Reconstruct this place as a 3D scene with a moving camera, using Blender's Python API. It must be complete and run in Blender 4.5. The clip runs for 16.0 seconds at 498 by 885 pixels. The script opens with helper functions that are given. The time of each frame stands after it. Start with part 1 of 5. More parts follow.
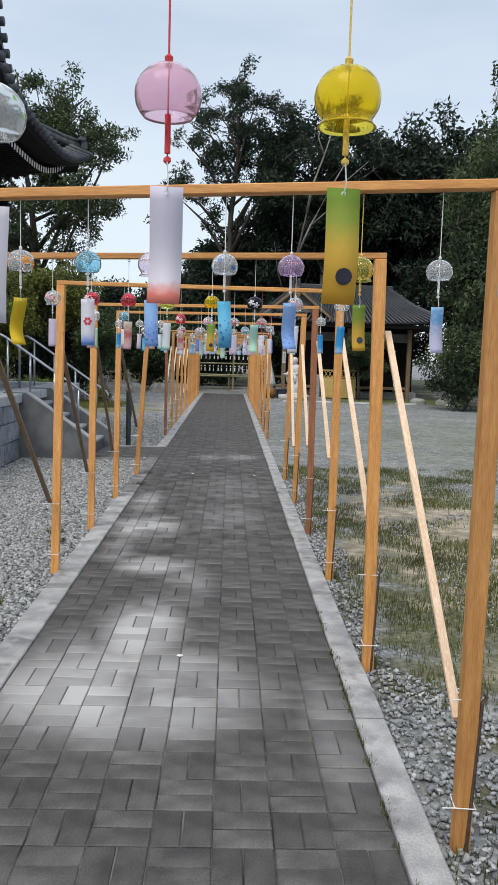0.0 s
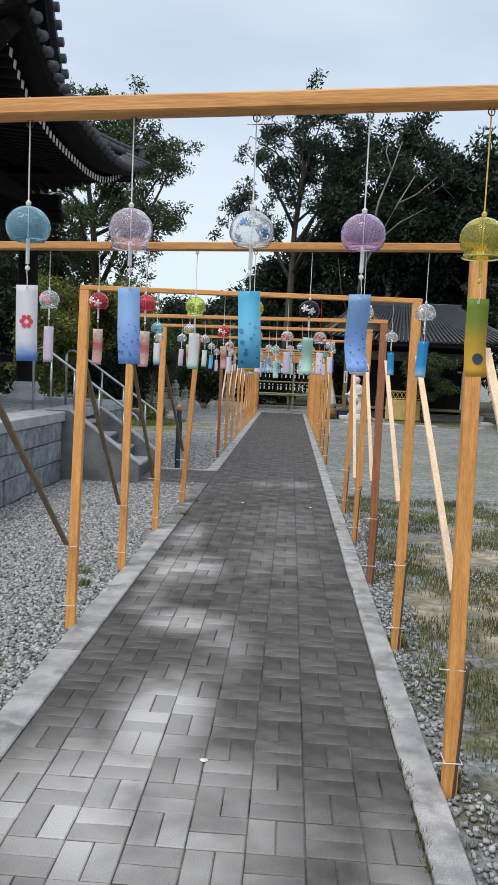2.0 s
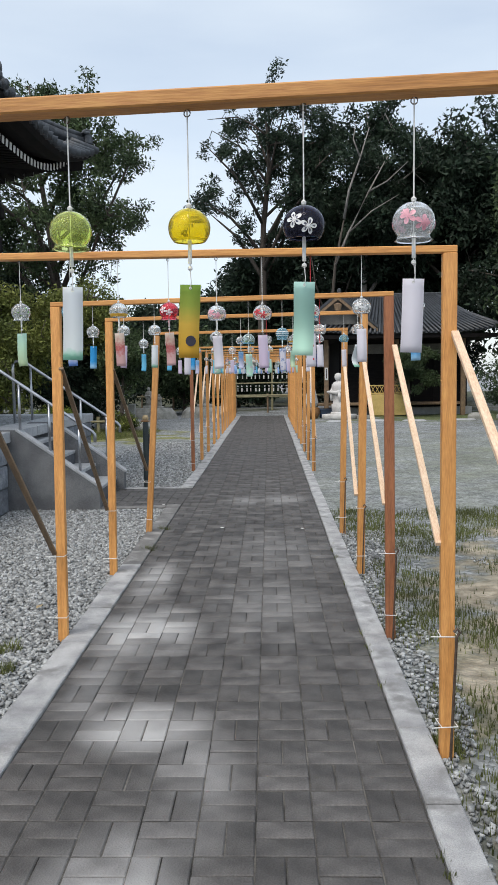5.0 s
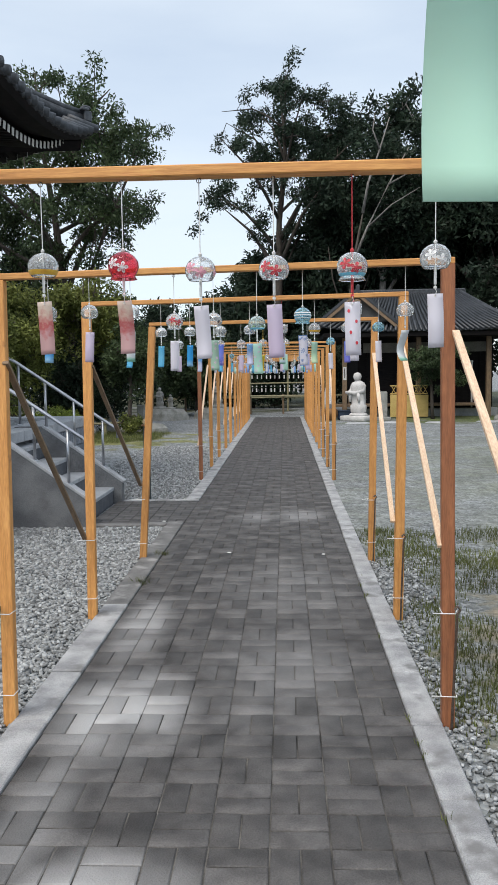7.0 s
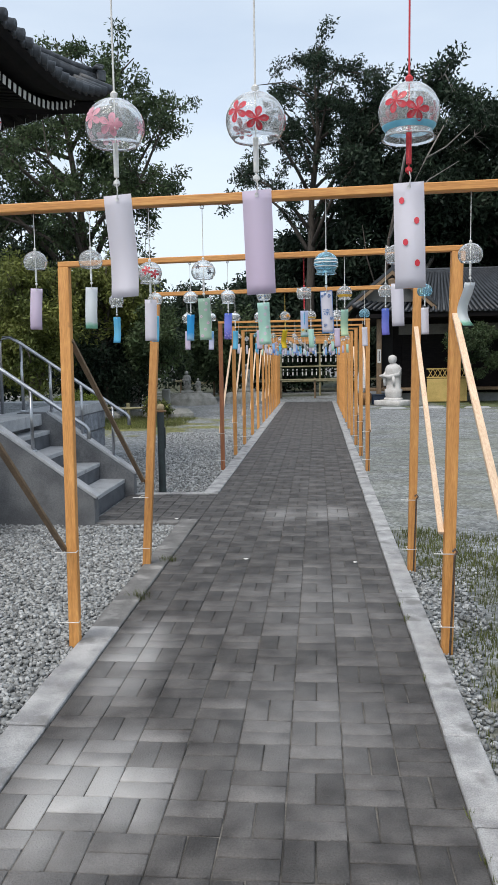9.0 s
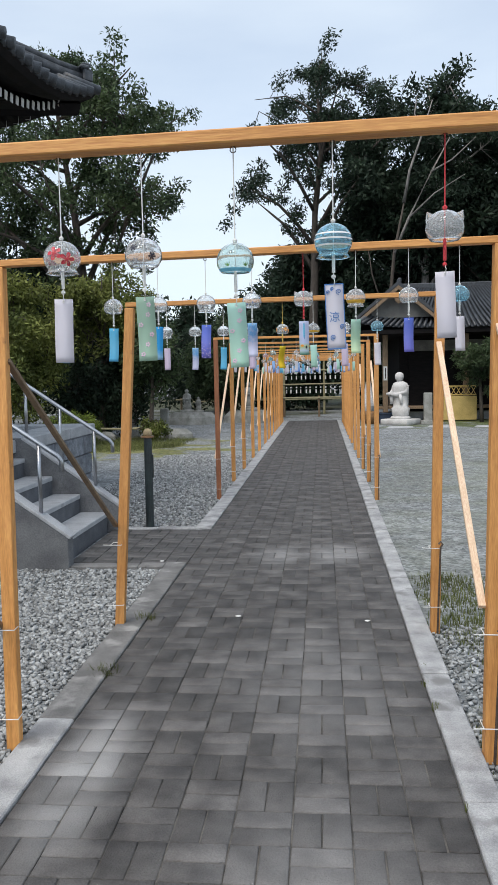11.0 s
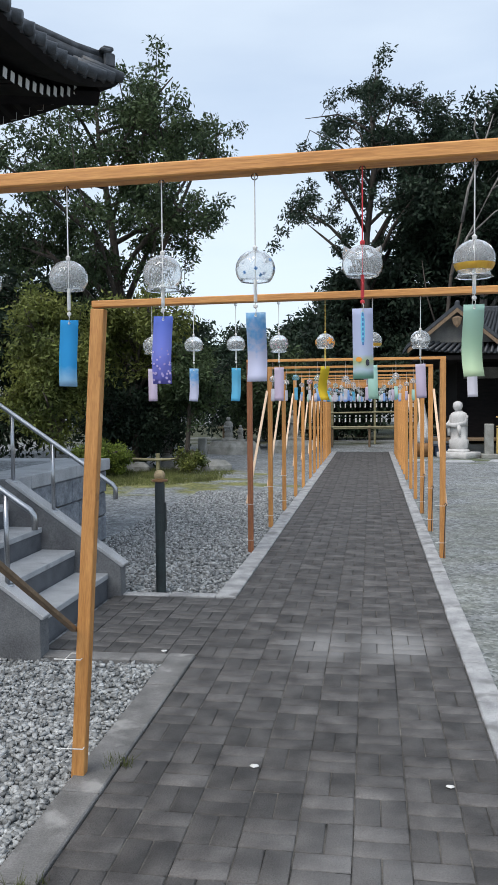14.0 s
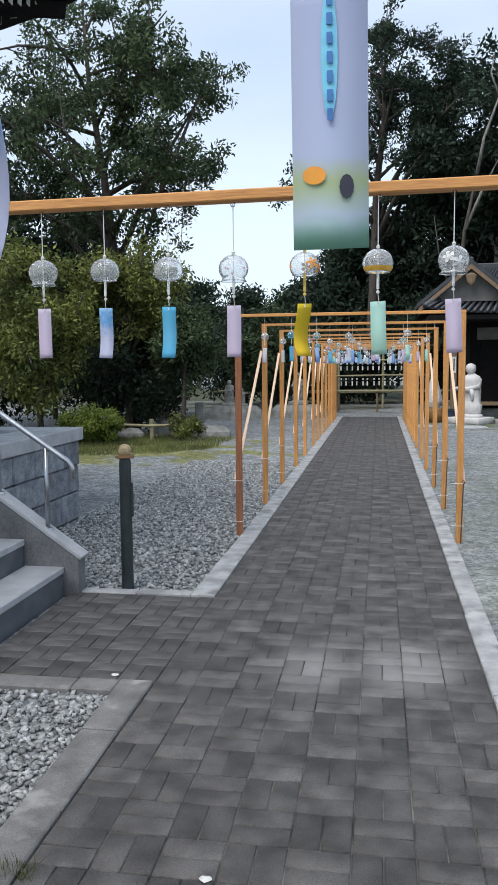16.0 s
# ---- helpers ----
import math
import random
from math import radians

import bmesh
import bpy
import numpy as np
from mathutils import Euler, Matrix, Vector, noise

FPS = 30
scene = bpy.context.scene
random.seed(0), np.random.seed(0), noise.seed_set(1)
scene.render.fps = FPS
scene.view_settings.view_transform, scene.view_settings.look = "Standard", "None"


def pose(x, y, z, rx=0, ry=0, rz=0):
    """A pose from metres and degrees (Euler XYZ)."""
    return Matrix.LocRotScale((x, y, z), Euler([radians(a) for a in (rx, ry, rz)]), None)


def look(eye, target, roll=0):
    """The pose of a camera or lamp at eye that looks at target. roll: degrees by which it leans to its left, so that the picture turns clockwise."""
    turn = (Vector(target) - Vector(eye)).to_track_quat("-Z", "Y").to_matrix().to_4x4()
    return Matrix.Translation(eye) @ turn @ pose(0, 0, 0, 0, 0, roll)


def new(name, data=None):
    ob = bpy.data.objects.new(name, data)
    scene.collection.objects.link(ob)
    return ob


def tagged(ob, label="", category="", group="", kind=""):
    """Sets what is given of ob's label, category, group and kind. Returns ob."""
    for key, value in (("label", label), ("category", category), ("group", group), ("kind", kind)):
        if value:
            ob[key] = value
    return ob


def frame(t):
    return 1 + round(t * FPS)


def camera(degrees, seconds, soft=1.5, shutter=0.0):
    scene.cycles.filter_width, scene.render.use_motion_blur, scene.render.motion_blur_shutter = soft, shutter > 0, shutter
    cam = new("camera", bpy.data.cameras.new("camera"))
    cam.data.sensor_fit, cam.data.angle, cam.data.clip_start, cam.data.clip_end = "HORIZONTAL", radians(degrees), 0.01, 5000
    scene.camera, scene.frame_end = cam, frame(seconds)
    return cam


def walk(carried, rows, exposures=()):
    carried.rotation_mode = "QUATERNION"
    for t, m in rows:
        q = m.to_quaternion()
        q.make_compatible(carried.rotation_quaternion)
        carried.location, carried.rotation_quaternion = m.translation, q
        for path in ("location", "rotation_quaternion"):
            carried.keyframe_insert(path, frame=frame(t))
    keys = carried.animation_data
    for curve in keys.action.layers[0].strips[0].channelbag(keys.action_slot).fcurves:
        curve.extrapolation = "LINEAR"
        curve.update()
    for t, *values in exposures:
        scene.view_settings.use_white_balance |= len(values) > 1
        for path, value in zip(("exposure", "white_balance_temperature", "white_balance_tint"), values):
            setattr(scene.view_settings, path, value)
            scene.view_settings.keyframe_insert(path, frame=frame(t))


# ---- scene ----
cam = camera(35.4, 16.0)
PATH = [
    (0, (0.216, -0.557, 1.566), (0.271, 1.43, 1.344), 1.7),
    (0.5, (0.269, -0.356, 1.587), (0.239, 1.631, 1.357), 2.2),
    (1, (0.273, -0.153, 1.579), (0.199, 1.833, 1.357), 2.9),
    (1.5, (0.258, 0.133, 1.565), (0.168, 2.12, 1.353), 3.1),
    (2, (0.273, 0.341, 1.58), (0.174, 2.33, 1.398), 2.6),
    (2.5, (0.284, 0.506, 1.575), (0.205, 2.497, 1.402), 1.6),
    (3, (0.244, 0.745, 1.573), (0.191, 2.736, 1.399), 0.6),
    (3.5, (0.26, 0.998, 1.564), (0.231, 2.988, 1.376), 0.0),
    (4, (0.288, 1.301, 1.559), (0.258, 3.291, 1.362), -0.3),
    (4.5, (0.283, 1.564, 1.562), (0.278, 3.556, 1.378), -0.8),
    (5, (0.263, 1.791, 1.548), (0.21, 3.783, 1.374), -0.8),
    (5.2, (0.265, 1.892, 1.542), (0.178, 3.884, 1.381), -0.4),
    (7.5, (0.262, 3.172, 1.524), (0.163, 5.162, 1.349), -1.0),
    (8, (0.254, 3.323, 1.508), (0.129, 5.311, 1.333), -1.1),
    (8.5, (0.3, 3.609, 1.498), (0.135, 5.593, 1.303), -0.6),
    (9, (0.316, 3.891, 1.489), (0.139, 5.872, 1.277), -0.9),
    (9.5, (0.275, 4.175, 1.508), (0.108, 6.157, 1.3), -1.1),
    (12, (0.341, 5.254, 1.517), (0.101, 7.234, 1.363), -0.6),
    (12.5, (0.331, 5.576, 1.514), (0.036, 7.546, 1.329), 0.3),
    (13, (0.338, 5.838, 1.529), (0.012, 7.805, 1.363), 0.3),
    (13.5, (0.314, 6.126, 1.536), (-0.027, 8.092, 1.404), 0.0),
    (14, (0.266, 6.36, 1.552), (-0.044, 8.334, 1.451), -0.5),
    (14.5, (0.242, 6.561, 1.534), (-0.032, 8.54, 1.429), -1.0),
    (15, (0.278, 6.85, 1.529), (0.023, 8.83, 1.395), -1.3),
    (15.5, (0.286, 7.156, 1.513), (0.017, 9.131, 1.341), -1.2),
    (16, (0.276, 7.429, 1.537), (-0.053, 9.392, 1.342), -0.5),
]
walk(cam, [(t, look(eye, target, roll)) for t, eye, target, roll in PATH],
     exposures=[(0, 0.35, 6650, 10), (5, 0.44, 6650, 10), (9, 0.47, 6600, 10), (13, 0.47, 6450, 10), (15.5, 0.46, 6350, 10), (16, 0.54, 6350, 10)])

# ---- world and light ----
SUN_ELEV, SUN_ROT = 58.0, 209.0
world = bpy.data.worlds.new("evening_sky")
scene.world = world
world.use_nodes = True
wt = world.node_tree
for n in list(wt.nodes):
    wt.nodes.remove(n)
w_out = wt.nodes.new("ShaderNodeOutputWorld")
w_bg = wt.nodes.new("ShaderNodeBackground")
w_sky = wt.nodes.new("ShaderNodeTexSky")
w_sky.sky_type = "NISHITA"
w_sky.sun_disc = False
w_sky.sun_elevation, w_sky.sun_rotation = radians(SUN_ELEV), radians(SUN_ROT)
w_sky.dust_density, w_sky.air_density, w_sky.ozone_density = 1.0, 1.0, 1.5
w_co = wt.nodes.new("ShaderNodeTexCoord")
w_map = wt.nodes.new("ShaderNodeMapping")
w_map.inputs["Scale"].default_value = (1.0, 1.0, 4.0)
w_noise = wt.nodes.new("ShaderNodeTexNoise")
w_noise.inputs["Scale"].default_value = 1.6
w_noise.inputs["Detail"].default_value = 6
w_ramp = wt.nodes.new("ShaderNodeValToRGB")
w_ramp.color_ramp.elements[0].position, w_ramp.color_ramp.elements[0].color = 0.3, (0.45, 0.45, 0.45, 1)
w_ramp.color_ramp.elements[1].position, w_ramp.color_ramp.elements[1].color = 0.7, (0.8, 0.8, 0.8, 1)
w_mix = wt.nodes.new("ShaderNodeMixRGB")
w_mix.inputs[2].default_value = (5.1, 5.72, 6.3, 1)
w_bg.inputs["Strength"].default_value = 0.13
wt.links.new(w_co.outputs["Generated"], w_map.inputs["Vector"])
wt.links.new(w_map.outputs[0], w_noise.inputs["Vector"])
wt.links.new(w_noise.outputs["Fac"], w_ramp.inputs[0])
wt.links.new(w_ramp.outputs[0], w_mix.inputs[0])
wt.links.new(w_sky.outputs[0], w_mix.inputs[1])
wt.links.new(w_mix.outputs[0], w_bg.inputs["Color"])
wt.links.new(w_bg.outputs[0], w_out.inputs["Surface"])

sun = new("sun", bpy.data.lights.new("sun", "SUN"))
sun.data.energy, sun.data.angle, sun.data.color = 1.9, radians(40), (1.0, 0.94, 0.86)
sun.matrix_world = look((0, 0, 0), (0.3, 0.55, -1.0))


# ---- materials ----
def mat(name, base, rough=0.7, base2=None, scale=8.0, bump=0.2, bscale=40.0, metal=0.0, spots=None, stretch=(1, 1, 1),
        vary=0.0, island=0.0, spec=0.5, subsurf=0.0):
    """Two-scale procedural surface: broad blotches, fine grain and relief; optional stains and piece-to-piece variation."""
    m = bpy.data.materials.new(name)
    m.use_nodes = True
    t = m.node_tree
    p = t.nodes["Principled BSDF"]
    p.inputs["Roughness"].default_value = rough
    p.inputs["Metallic"].default_value = metal
    p.inputs["Specular IOR Level"].default_value = spec
    co = t.nodes.new("ShaderNodeTexCoord")
    mp = t.nodes.new("ShaderNodeMapping")
    mp.inputs["Scale"].default_value = stretch
    t.links.new(co.outputs["Object"], mp.inputs["Vector"])
    n1 = t.nodes.new("ShaderNodeTexNoise")
    n1.inputs["Scale"].default_value, n1.inputs["Detail"].default_value = scale, 5
    t.links.new(mp.outputs[0], n1.inputs["Vector"])
    b2 = base2 or tuple(c * 0.62 for c in base)
    ramp = t.nodes.new("ShaderNodeValToRGB")
    ramp.color_ramp.elements[0].position, ramp.color_ramp.elements[0].color = 0.35, (*b2, 1)
    ramp.color_ramp.elements[1].position, ramp.color_ramp.elements[1].color = 0.65, (*base, 1)
    t.links.new(n1.outputs["Fac"], ramp.inputs[0])
    col = ramp.outputs[0]
    n2 = t.nodes.new("ShaderNodeTexNoise")
    n2.inputs["Scale"].default_value, n2.inputs["Detail"].default_value = bscale, 6
    t.links.new(mp.outputs[0], n2.inputs["Vector"])
    grain = t.nodes.new("ShaderNodeMixRGB")
    grain.blend_type = "OVERLAY"
    grain.inputs[0].default_value = 0.55
    t.links.new(col, grain.inputs[1])
    t.links.new(n2.outputs["Fac"], grain.inputs[2])
    col = grain.outputs[0]
    if spots:
        n3 = t.nodes.new("ShaderNodeTexNoise")
        n3.inputs["Scale"].default_value, n3.inputs["Detail"].default_value = spots[1], 4
        t.links.new(co.outputs["Object"], n3.inputs["Vector"])
        r3 = t.nodes.new("ShaderNodeValToRGB")
        r3.color_ramp.elements[0].position, r3.color_ramp.elements[1].position = spots[2], spots[2] + 0.1
        t.links.new(n3.outputs["Fac"], r3.inputs[0])
        m3 = t.nodes.new("ShaderNodeMixRGB")
        m3.inputs[2].default_value = (*spots[0], 1)
        t.links.new(r3.outputs[0], m3.inputs[0])
        t.links.new(col, m3.inputs[1])
        col = m3.outputs[0]
    if vary or island:
        rnd = t.nodes.new("ShaderNodeObjectInfo") if vary else t.nodes.new("ShaderNodeNewGeometry")
        src = rnd.outputs["Random"] if vary else rnd.outputs["Random Per Island"]
        amt = vary or island
        mr = t.nodes.new("ShaderNodeMapRange")
        mr.inputs["To Min"].default_value, mr.inputs["To Max"].default_value = 1 - amt, 1 + amt
        t.links.new(src, mr.inputs["Value"])
        hsv = t.nodes.new("ShaderNodeHueSaturation")
        t.links.new(mr.outputs[0], hsv.inputs["Value"])
        t.links.new(col, hsv.inputs["Color"])
        col = hsv.outputs[0]
    t.links.new(col, p.inputs["Base Color"])
    if bump:
        bp = t.nodes.new("ShaderNodeBump")
        bp.inputs["Strength"].default_value = bump
        bp.inputs["Distance"].default_value = 0.01
        t.links.new(n2.outputs["Fac"], bp.inputs["Height"])
        t.links.new(bp.outputs[0], p.inputs["Normal"])
    return m


def glass_mat(name, tint):
    m = bpy.data.materials.new(name)
    m.use_nodes = True
    p = m.node_tree.nodes["Principled BSDF"]
    p.inputs["Base Color"].default_value = (*tint, 1)
    p.inputs["Transmission Weight"].default_value = 0.86
    p.inputs["Roughness"].default_value = 0.0
    p.inputs["IOR"].default_value = 1.2
    return m


def leaf_mat(name, c1, c2):
    m = mat(name, c1, 0.62, c2, 0.9, 0.0, 14.0, island=0.45, spec=0.25)
    t = m.node_tree
    p = t.nodes["Principled BSDF"]
    tr = t.nodes.new("ShaderNodeBsdfTranslucent")
    t.links.new(p.inputs["Base Color"].links[0].from_socket, tr.inputs["Color"])
    mx = t.nodes.new("ShaderNodeMixShader")
    mx.inputs[0].default_value = 0.25
    t.links.new(p.outputs[0], mx.inputs[1])
    t.links.new(tr.outputs[0], mx.inputs[2])
    t.links.new(mx.outputs[0], t.nodes["Material Output"].inputs["Surface"])
    return m


def paver_mat(name, vary, island, tone=1.0):
    """Dark concrete pavers with pale lime bloom in patches along the walk."""
    m = mat(name, (0.11 * tone, 0.104 * tone, 0.1 * tone), 0.66, (0.05 * tone, 0.047 * tone, 0.046 * tone), 7.0, 0.5, 130.0, vary=vary, island=island)
    t = m.node_tree
    p = t.nodes["Principled BSDF"]
    base = p.inputs["Base Color"].links[0].from_socket
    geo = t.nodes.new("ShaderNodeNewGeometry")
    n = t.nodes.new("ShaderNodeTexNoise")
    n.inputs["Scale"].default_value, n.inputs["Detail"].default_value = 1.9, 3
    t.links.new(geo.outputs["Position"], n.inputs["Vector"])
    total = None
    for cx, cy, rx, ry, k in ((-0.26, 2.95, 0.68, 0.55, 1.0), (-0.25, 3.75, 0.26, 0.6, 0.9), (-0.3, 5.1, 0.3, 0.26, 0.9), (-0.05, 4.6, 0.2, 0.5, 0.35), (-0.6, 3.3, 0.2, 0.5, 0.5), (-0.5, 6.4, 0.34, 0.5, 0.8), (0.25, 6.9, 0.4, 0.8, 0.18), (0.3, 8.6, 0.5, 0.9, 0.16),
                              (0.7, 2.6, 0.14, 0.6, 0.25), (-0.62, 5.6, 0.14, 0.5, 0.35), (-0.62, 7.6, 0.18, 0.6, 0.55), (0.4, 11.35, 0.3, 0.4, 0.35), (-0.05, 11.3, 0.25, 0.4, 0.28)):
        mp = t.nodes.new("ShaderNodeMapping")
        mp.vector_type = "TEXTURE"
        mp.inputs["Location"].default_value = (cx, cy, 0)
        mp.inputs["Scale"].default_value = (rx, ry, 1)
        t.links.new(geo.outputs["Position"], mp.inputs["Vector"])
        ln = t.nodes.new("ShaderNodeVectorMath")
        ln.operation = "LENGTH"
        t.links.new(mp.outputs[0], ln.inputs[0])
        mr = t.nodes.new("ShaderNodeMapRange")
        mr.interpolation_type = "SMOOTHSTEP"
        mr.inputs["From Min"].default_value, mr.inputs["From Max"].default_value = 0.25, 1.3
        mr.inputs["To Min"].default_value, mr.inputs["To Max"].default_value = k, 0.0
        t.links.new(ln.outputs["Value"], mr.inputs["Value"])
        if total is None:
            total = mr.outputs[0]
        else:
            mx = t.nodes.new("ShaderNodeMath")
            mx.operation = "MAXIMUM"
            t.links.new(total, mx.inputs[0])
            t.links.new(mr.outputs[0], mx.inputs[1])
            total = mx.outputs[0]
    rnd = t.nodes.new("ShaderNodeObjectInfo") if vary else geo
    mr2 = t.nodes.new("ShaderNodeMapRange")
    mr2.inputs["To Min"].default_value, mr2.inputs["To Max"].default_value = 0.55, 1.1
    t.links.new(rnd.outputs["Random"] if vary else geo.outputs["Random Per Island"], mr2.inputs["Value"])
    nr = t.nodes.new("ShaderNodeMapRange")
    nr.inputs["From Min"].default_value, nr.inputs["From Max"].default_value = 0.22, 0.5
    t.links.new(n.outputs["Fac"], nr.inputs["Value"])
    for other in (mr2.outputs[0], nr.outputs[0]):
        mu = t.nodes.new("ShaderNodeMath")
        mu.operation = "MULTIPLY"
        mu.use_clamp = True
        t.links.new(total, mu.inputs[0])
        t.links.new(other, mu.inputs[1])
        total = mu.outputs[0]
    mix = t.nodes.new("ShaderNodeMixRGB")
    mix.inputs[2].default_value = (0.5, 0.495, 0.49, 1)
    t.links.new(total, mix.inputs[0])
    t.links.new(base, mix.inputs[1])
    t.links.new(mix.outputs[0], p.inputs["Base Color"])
    return m


def ground_mat():
    """Crushed grey gravel, thin turf and bare sandy soil in drifting patches."""
    m = bpy.data.materials.new("gravel_ground")
    m.use_nodes = True
    t = m.node_tree
    p = t.nodes["Principled BSDF"]
    p.inputs["Roughness"].default_value = 0.9
    geo = t.nodes.new("ShaderNodeNewGeometry")
    vor = t.nodes.new("ShaderNodeTexVoronoi")
    vor.inputs["Scale"].default_value = 34
    t.links.new(geo.outputs["Position"], vor.inputs["Vector"])
    sep = t.nodes.new("ShaderNodeSeparateColor")
    t.links.new(vor.outputs["Color"], sep.inputs[0])
    r = t.nodes.new("ShaderNodeValToRGB")
    r.color_ramp.elements[0].color = (0.1, 0.11, 0.115, 1)
    r.color_ramp.elements[1].color = (0.33, 0.345, 0.355, 1)
    t.links.new(sep.outputs[0], r.inputs[0])

    def patch(centre, radius, scale, lo, hi):
        mp = t.nodes.new("ShaderNodeMapping")
        mp.vector_type = "TEXTURE"
        mp.inputs["Location"].default_value = (*centre, 0)
        mp.inputs["Scale"].default_value = (*radius, 1)
        t.links.new(geo.outputs["Position"], mp.inputs["Vector"])
        ln = t.nodes.new("ShaderNodeVectorMath")
        ln.operation = "LENGTH"
        t.links.new(mp.outputs[0], ln.inputs[0])
        n = t.nodes.new("ShaderNodeTexNoise")
        n.inputs["Scale"].default_value, n.inputs["Detail"].default_value = scale, 7
        t.links.new(geo.outputs["Position"], n.inputs["Vector"])
        su = t.nodes.new("ShaderNodeMath")
        su.operation = "MULTIPLY_ADD"
        su.inputs[1].default_value = 2.2
        t.links.new(n.outputs["Fac"], su.inputs[0])
        t.links.new(ln.outputs["Value"], su.inputs[2])
        mr = t.nodes.new("ShaderNodeMapRange")
        mr.inputs["From Min"].default_value, mr.inputs["From Max"].default_value = lo, hi
        mr.inputs["To Min"].default_value, mr.inputs["To Max"].default_value = 1, 0
        t.links.new(su.outputs[0], mr.inputs["Value"])
        return mr.outputs[0]

    def over(col, fac, c1, c2, scale):
        n = t.nodes.new("ShaderNodeTexNoise")
        n.inputs["Scale"].default_value, n.inputs["Detail"].default_value = scale, 6
        t.links.new(geo.outputs["Position"], n.inputs["Vector"])
        rr = t.nodes.new("ShaderNodeValToRGB")
        rr.color_ramp.elements[0].position, rr.color_ramp.elements[1].position = 0.35, 0.65
        rr.color_ramp.elements[0].color, rr.color_ramp.elements[1].color = (*c1, 1), (*c2, 1)
        t.links.new(n.outputs["Fac"], rr.inputs[0])
        mx = t.nodes.new("ShaderNodeMixRGB")
        t.links.new(fac, mx.inputs[0])
        t.links.new(col, mx.inputs[1])
        t.links.new(rr.outputs[0], mx.inputs[2])
        return mx.outputs[0]

    col = r.outputs[0]
    col = over(col, patch((2.5, 4.8), (1.9, 4.8), 2.6, 1.65, 2.1), (0.065, 0.072, 0.035), (0.17, 0.155, 0.1), 26.0)
    col = over(col, patch((2.7, 6.2), (1.5, 3.0), 2.6, 1.75, 2.1), (0.2, 0.17, 0.12), (0.4, 0.35, 0.27), 9.0)
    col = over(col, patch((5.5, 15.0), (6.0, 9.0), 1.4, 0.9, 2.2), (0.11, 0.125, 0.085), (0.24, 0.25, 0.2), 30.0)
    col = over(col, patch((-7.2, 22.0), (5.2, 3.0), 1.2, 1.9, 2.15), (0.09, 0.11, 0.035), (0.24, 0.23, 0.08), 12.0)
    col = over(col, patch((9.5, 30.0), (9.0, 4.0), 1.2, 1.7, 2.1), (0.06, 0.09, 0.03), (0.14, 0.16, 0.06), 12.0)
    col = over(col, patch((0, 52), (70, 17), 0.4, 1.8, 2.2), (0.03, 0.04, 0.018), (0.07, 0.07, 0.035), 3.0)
    for scale, lo, hi in ((0.9, 0.8, 1.2), (7.0, 0.72, 1.28)):
        n = t.nodes.new("ShaderNodeTexNoise")
        n.inputs["Scale"].default_value, n.inputs["Detail"].default_value = scale, 8
        t.links.new(geo.outputs["Position"], n.inputs["Vector"])
        mr = t.nodes.new("ShaderNodeMapRange")
        mr.inputs["From Min"].default_value, mr.inputs["From Max"].default_value = 0.3, 0.7
        mr.inputs["To Min"].default_value, mr.inputs["To Max"].default_value = lo, hi
        t.links.new(n.outputs["Fac"], mr.inputs["Value"])
        hsv = t.nodes.new("ShaderNodeHueSaturation")
        t.links.new(mr.outputs[0], hsv.inputs["Value"])
        t.links.new(col, hsv.inputs["Color"])
        col = hsv.outputs[0]
    t.links.new(col, p.inputs["Base Color"])
    bp = t.nodes.new("ShaderNodeBump")
    bp.inputs["Strength"].default_value, bp.inputs["Distance"].default_value = 0.8, 0.02
    bp.invert = True
    t.links.new(vor.outputs["Distance"], bp.inputs["Height"])
    t.links.new(bp.outputs[0], p.inputs["Normal"])
    return m


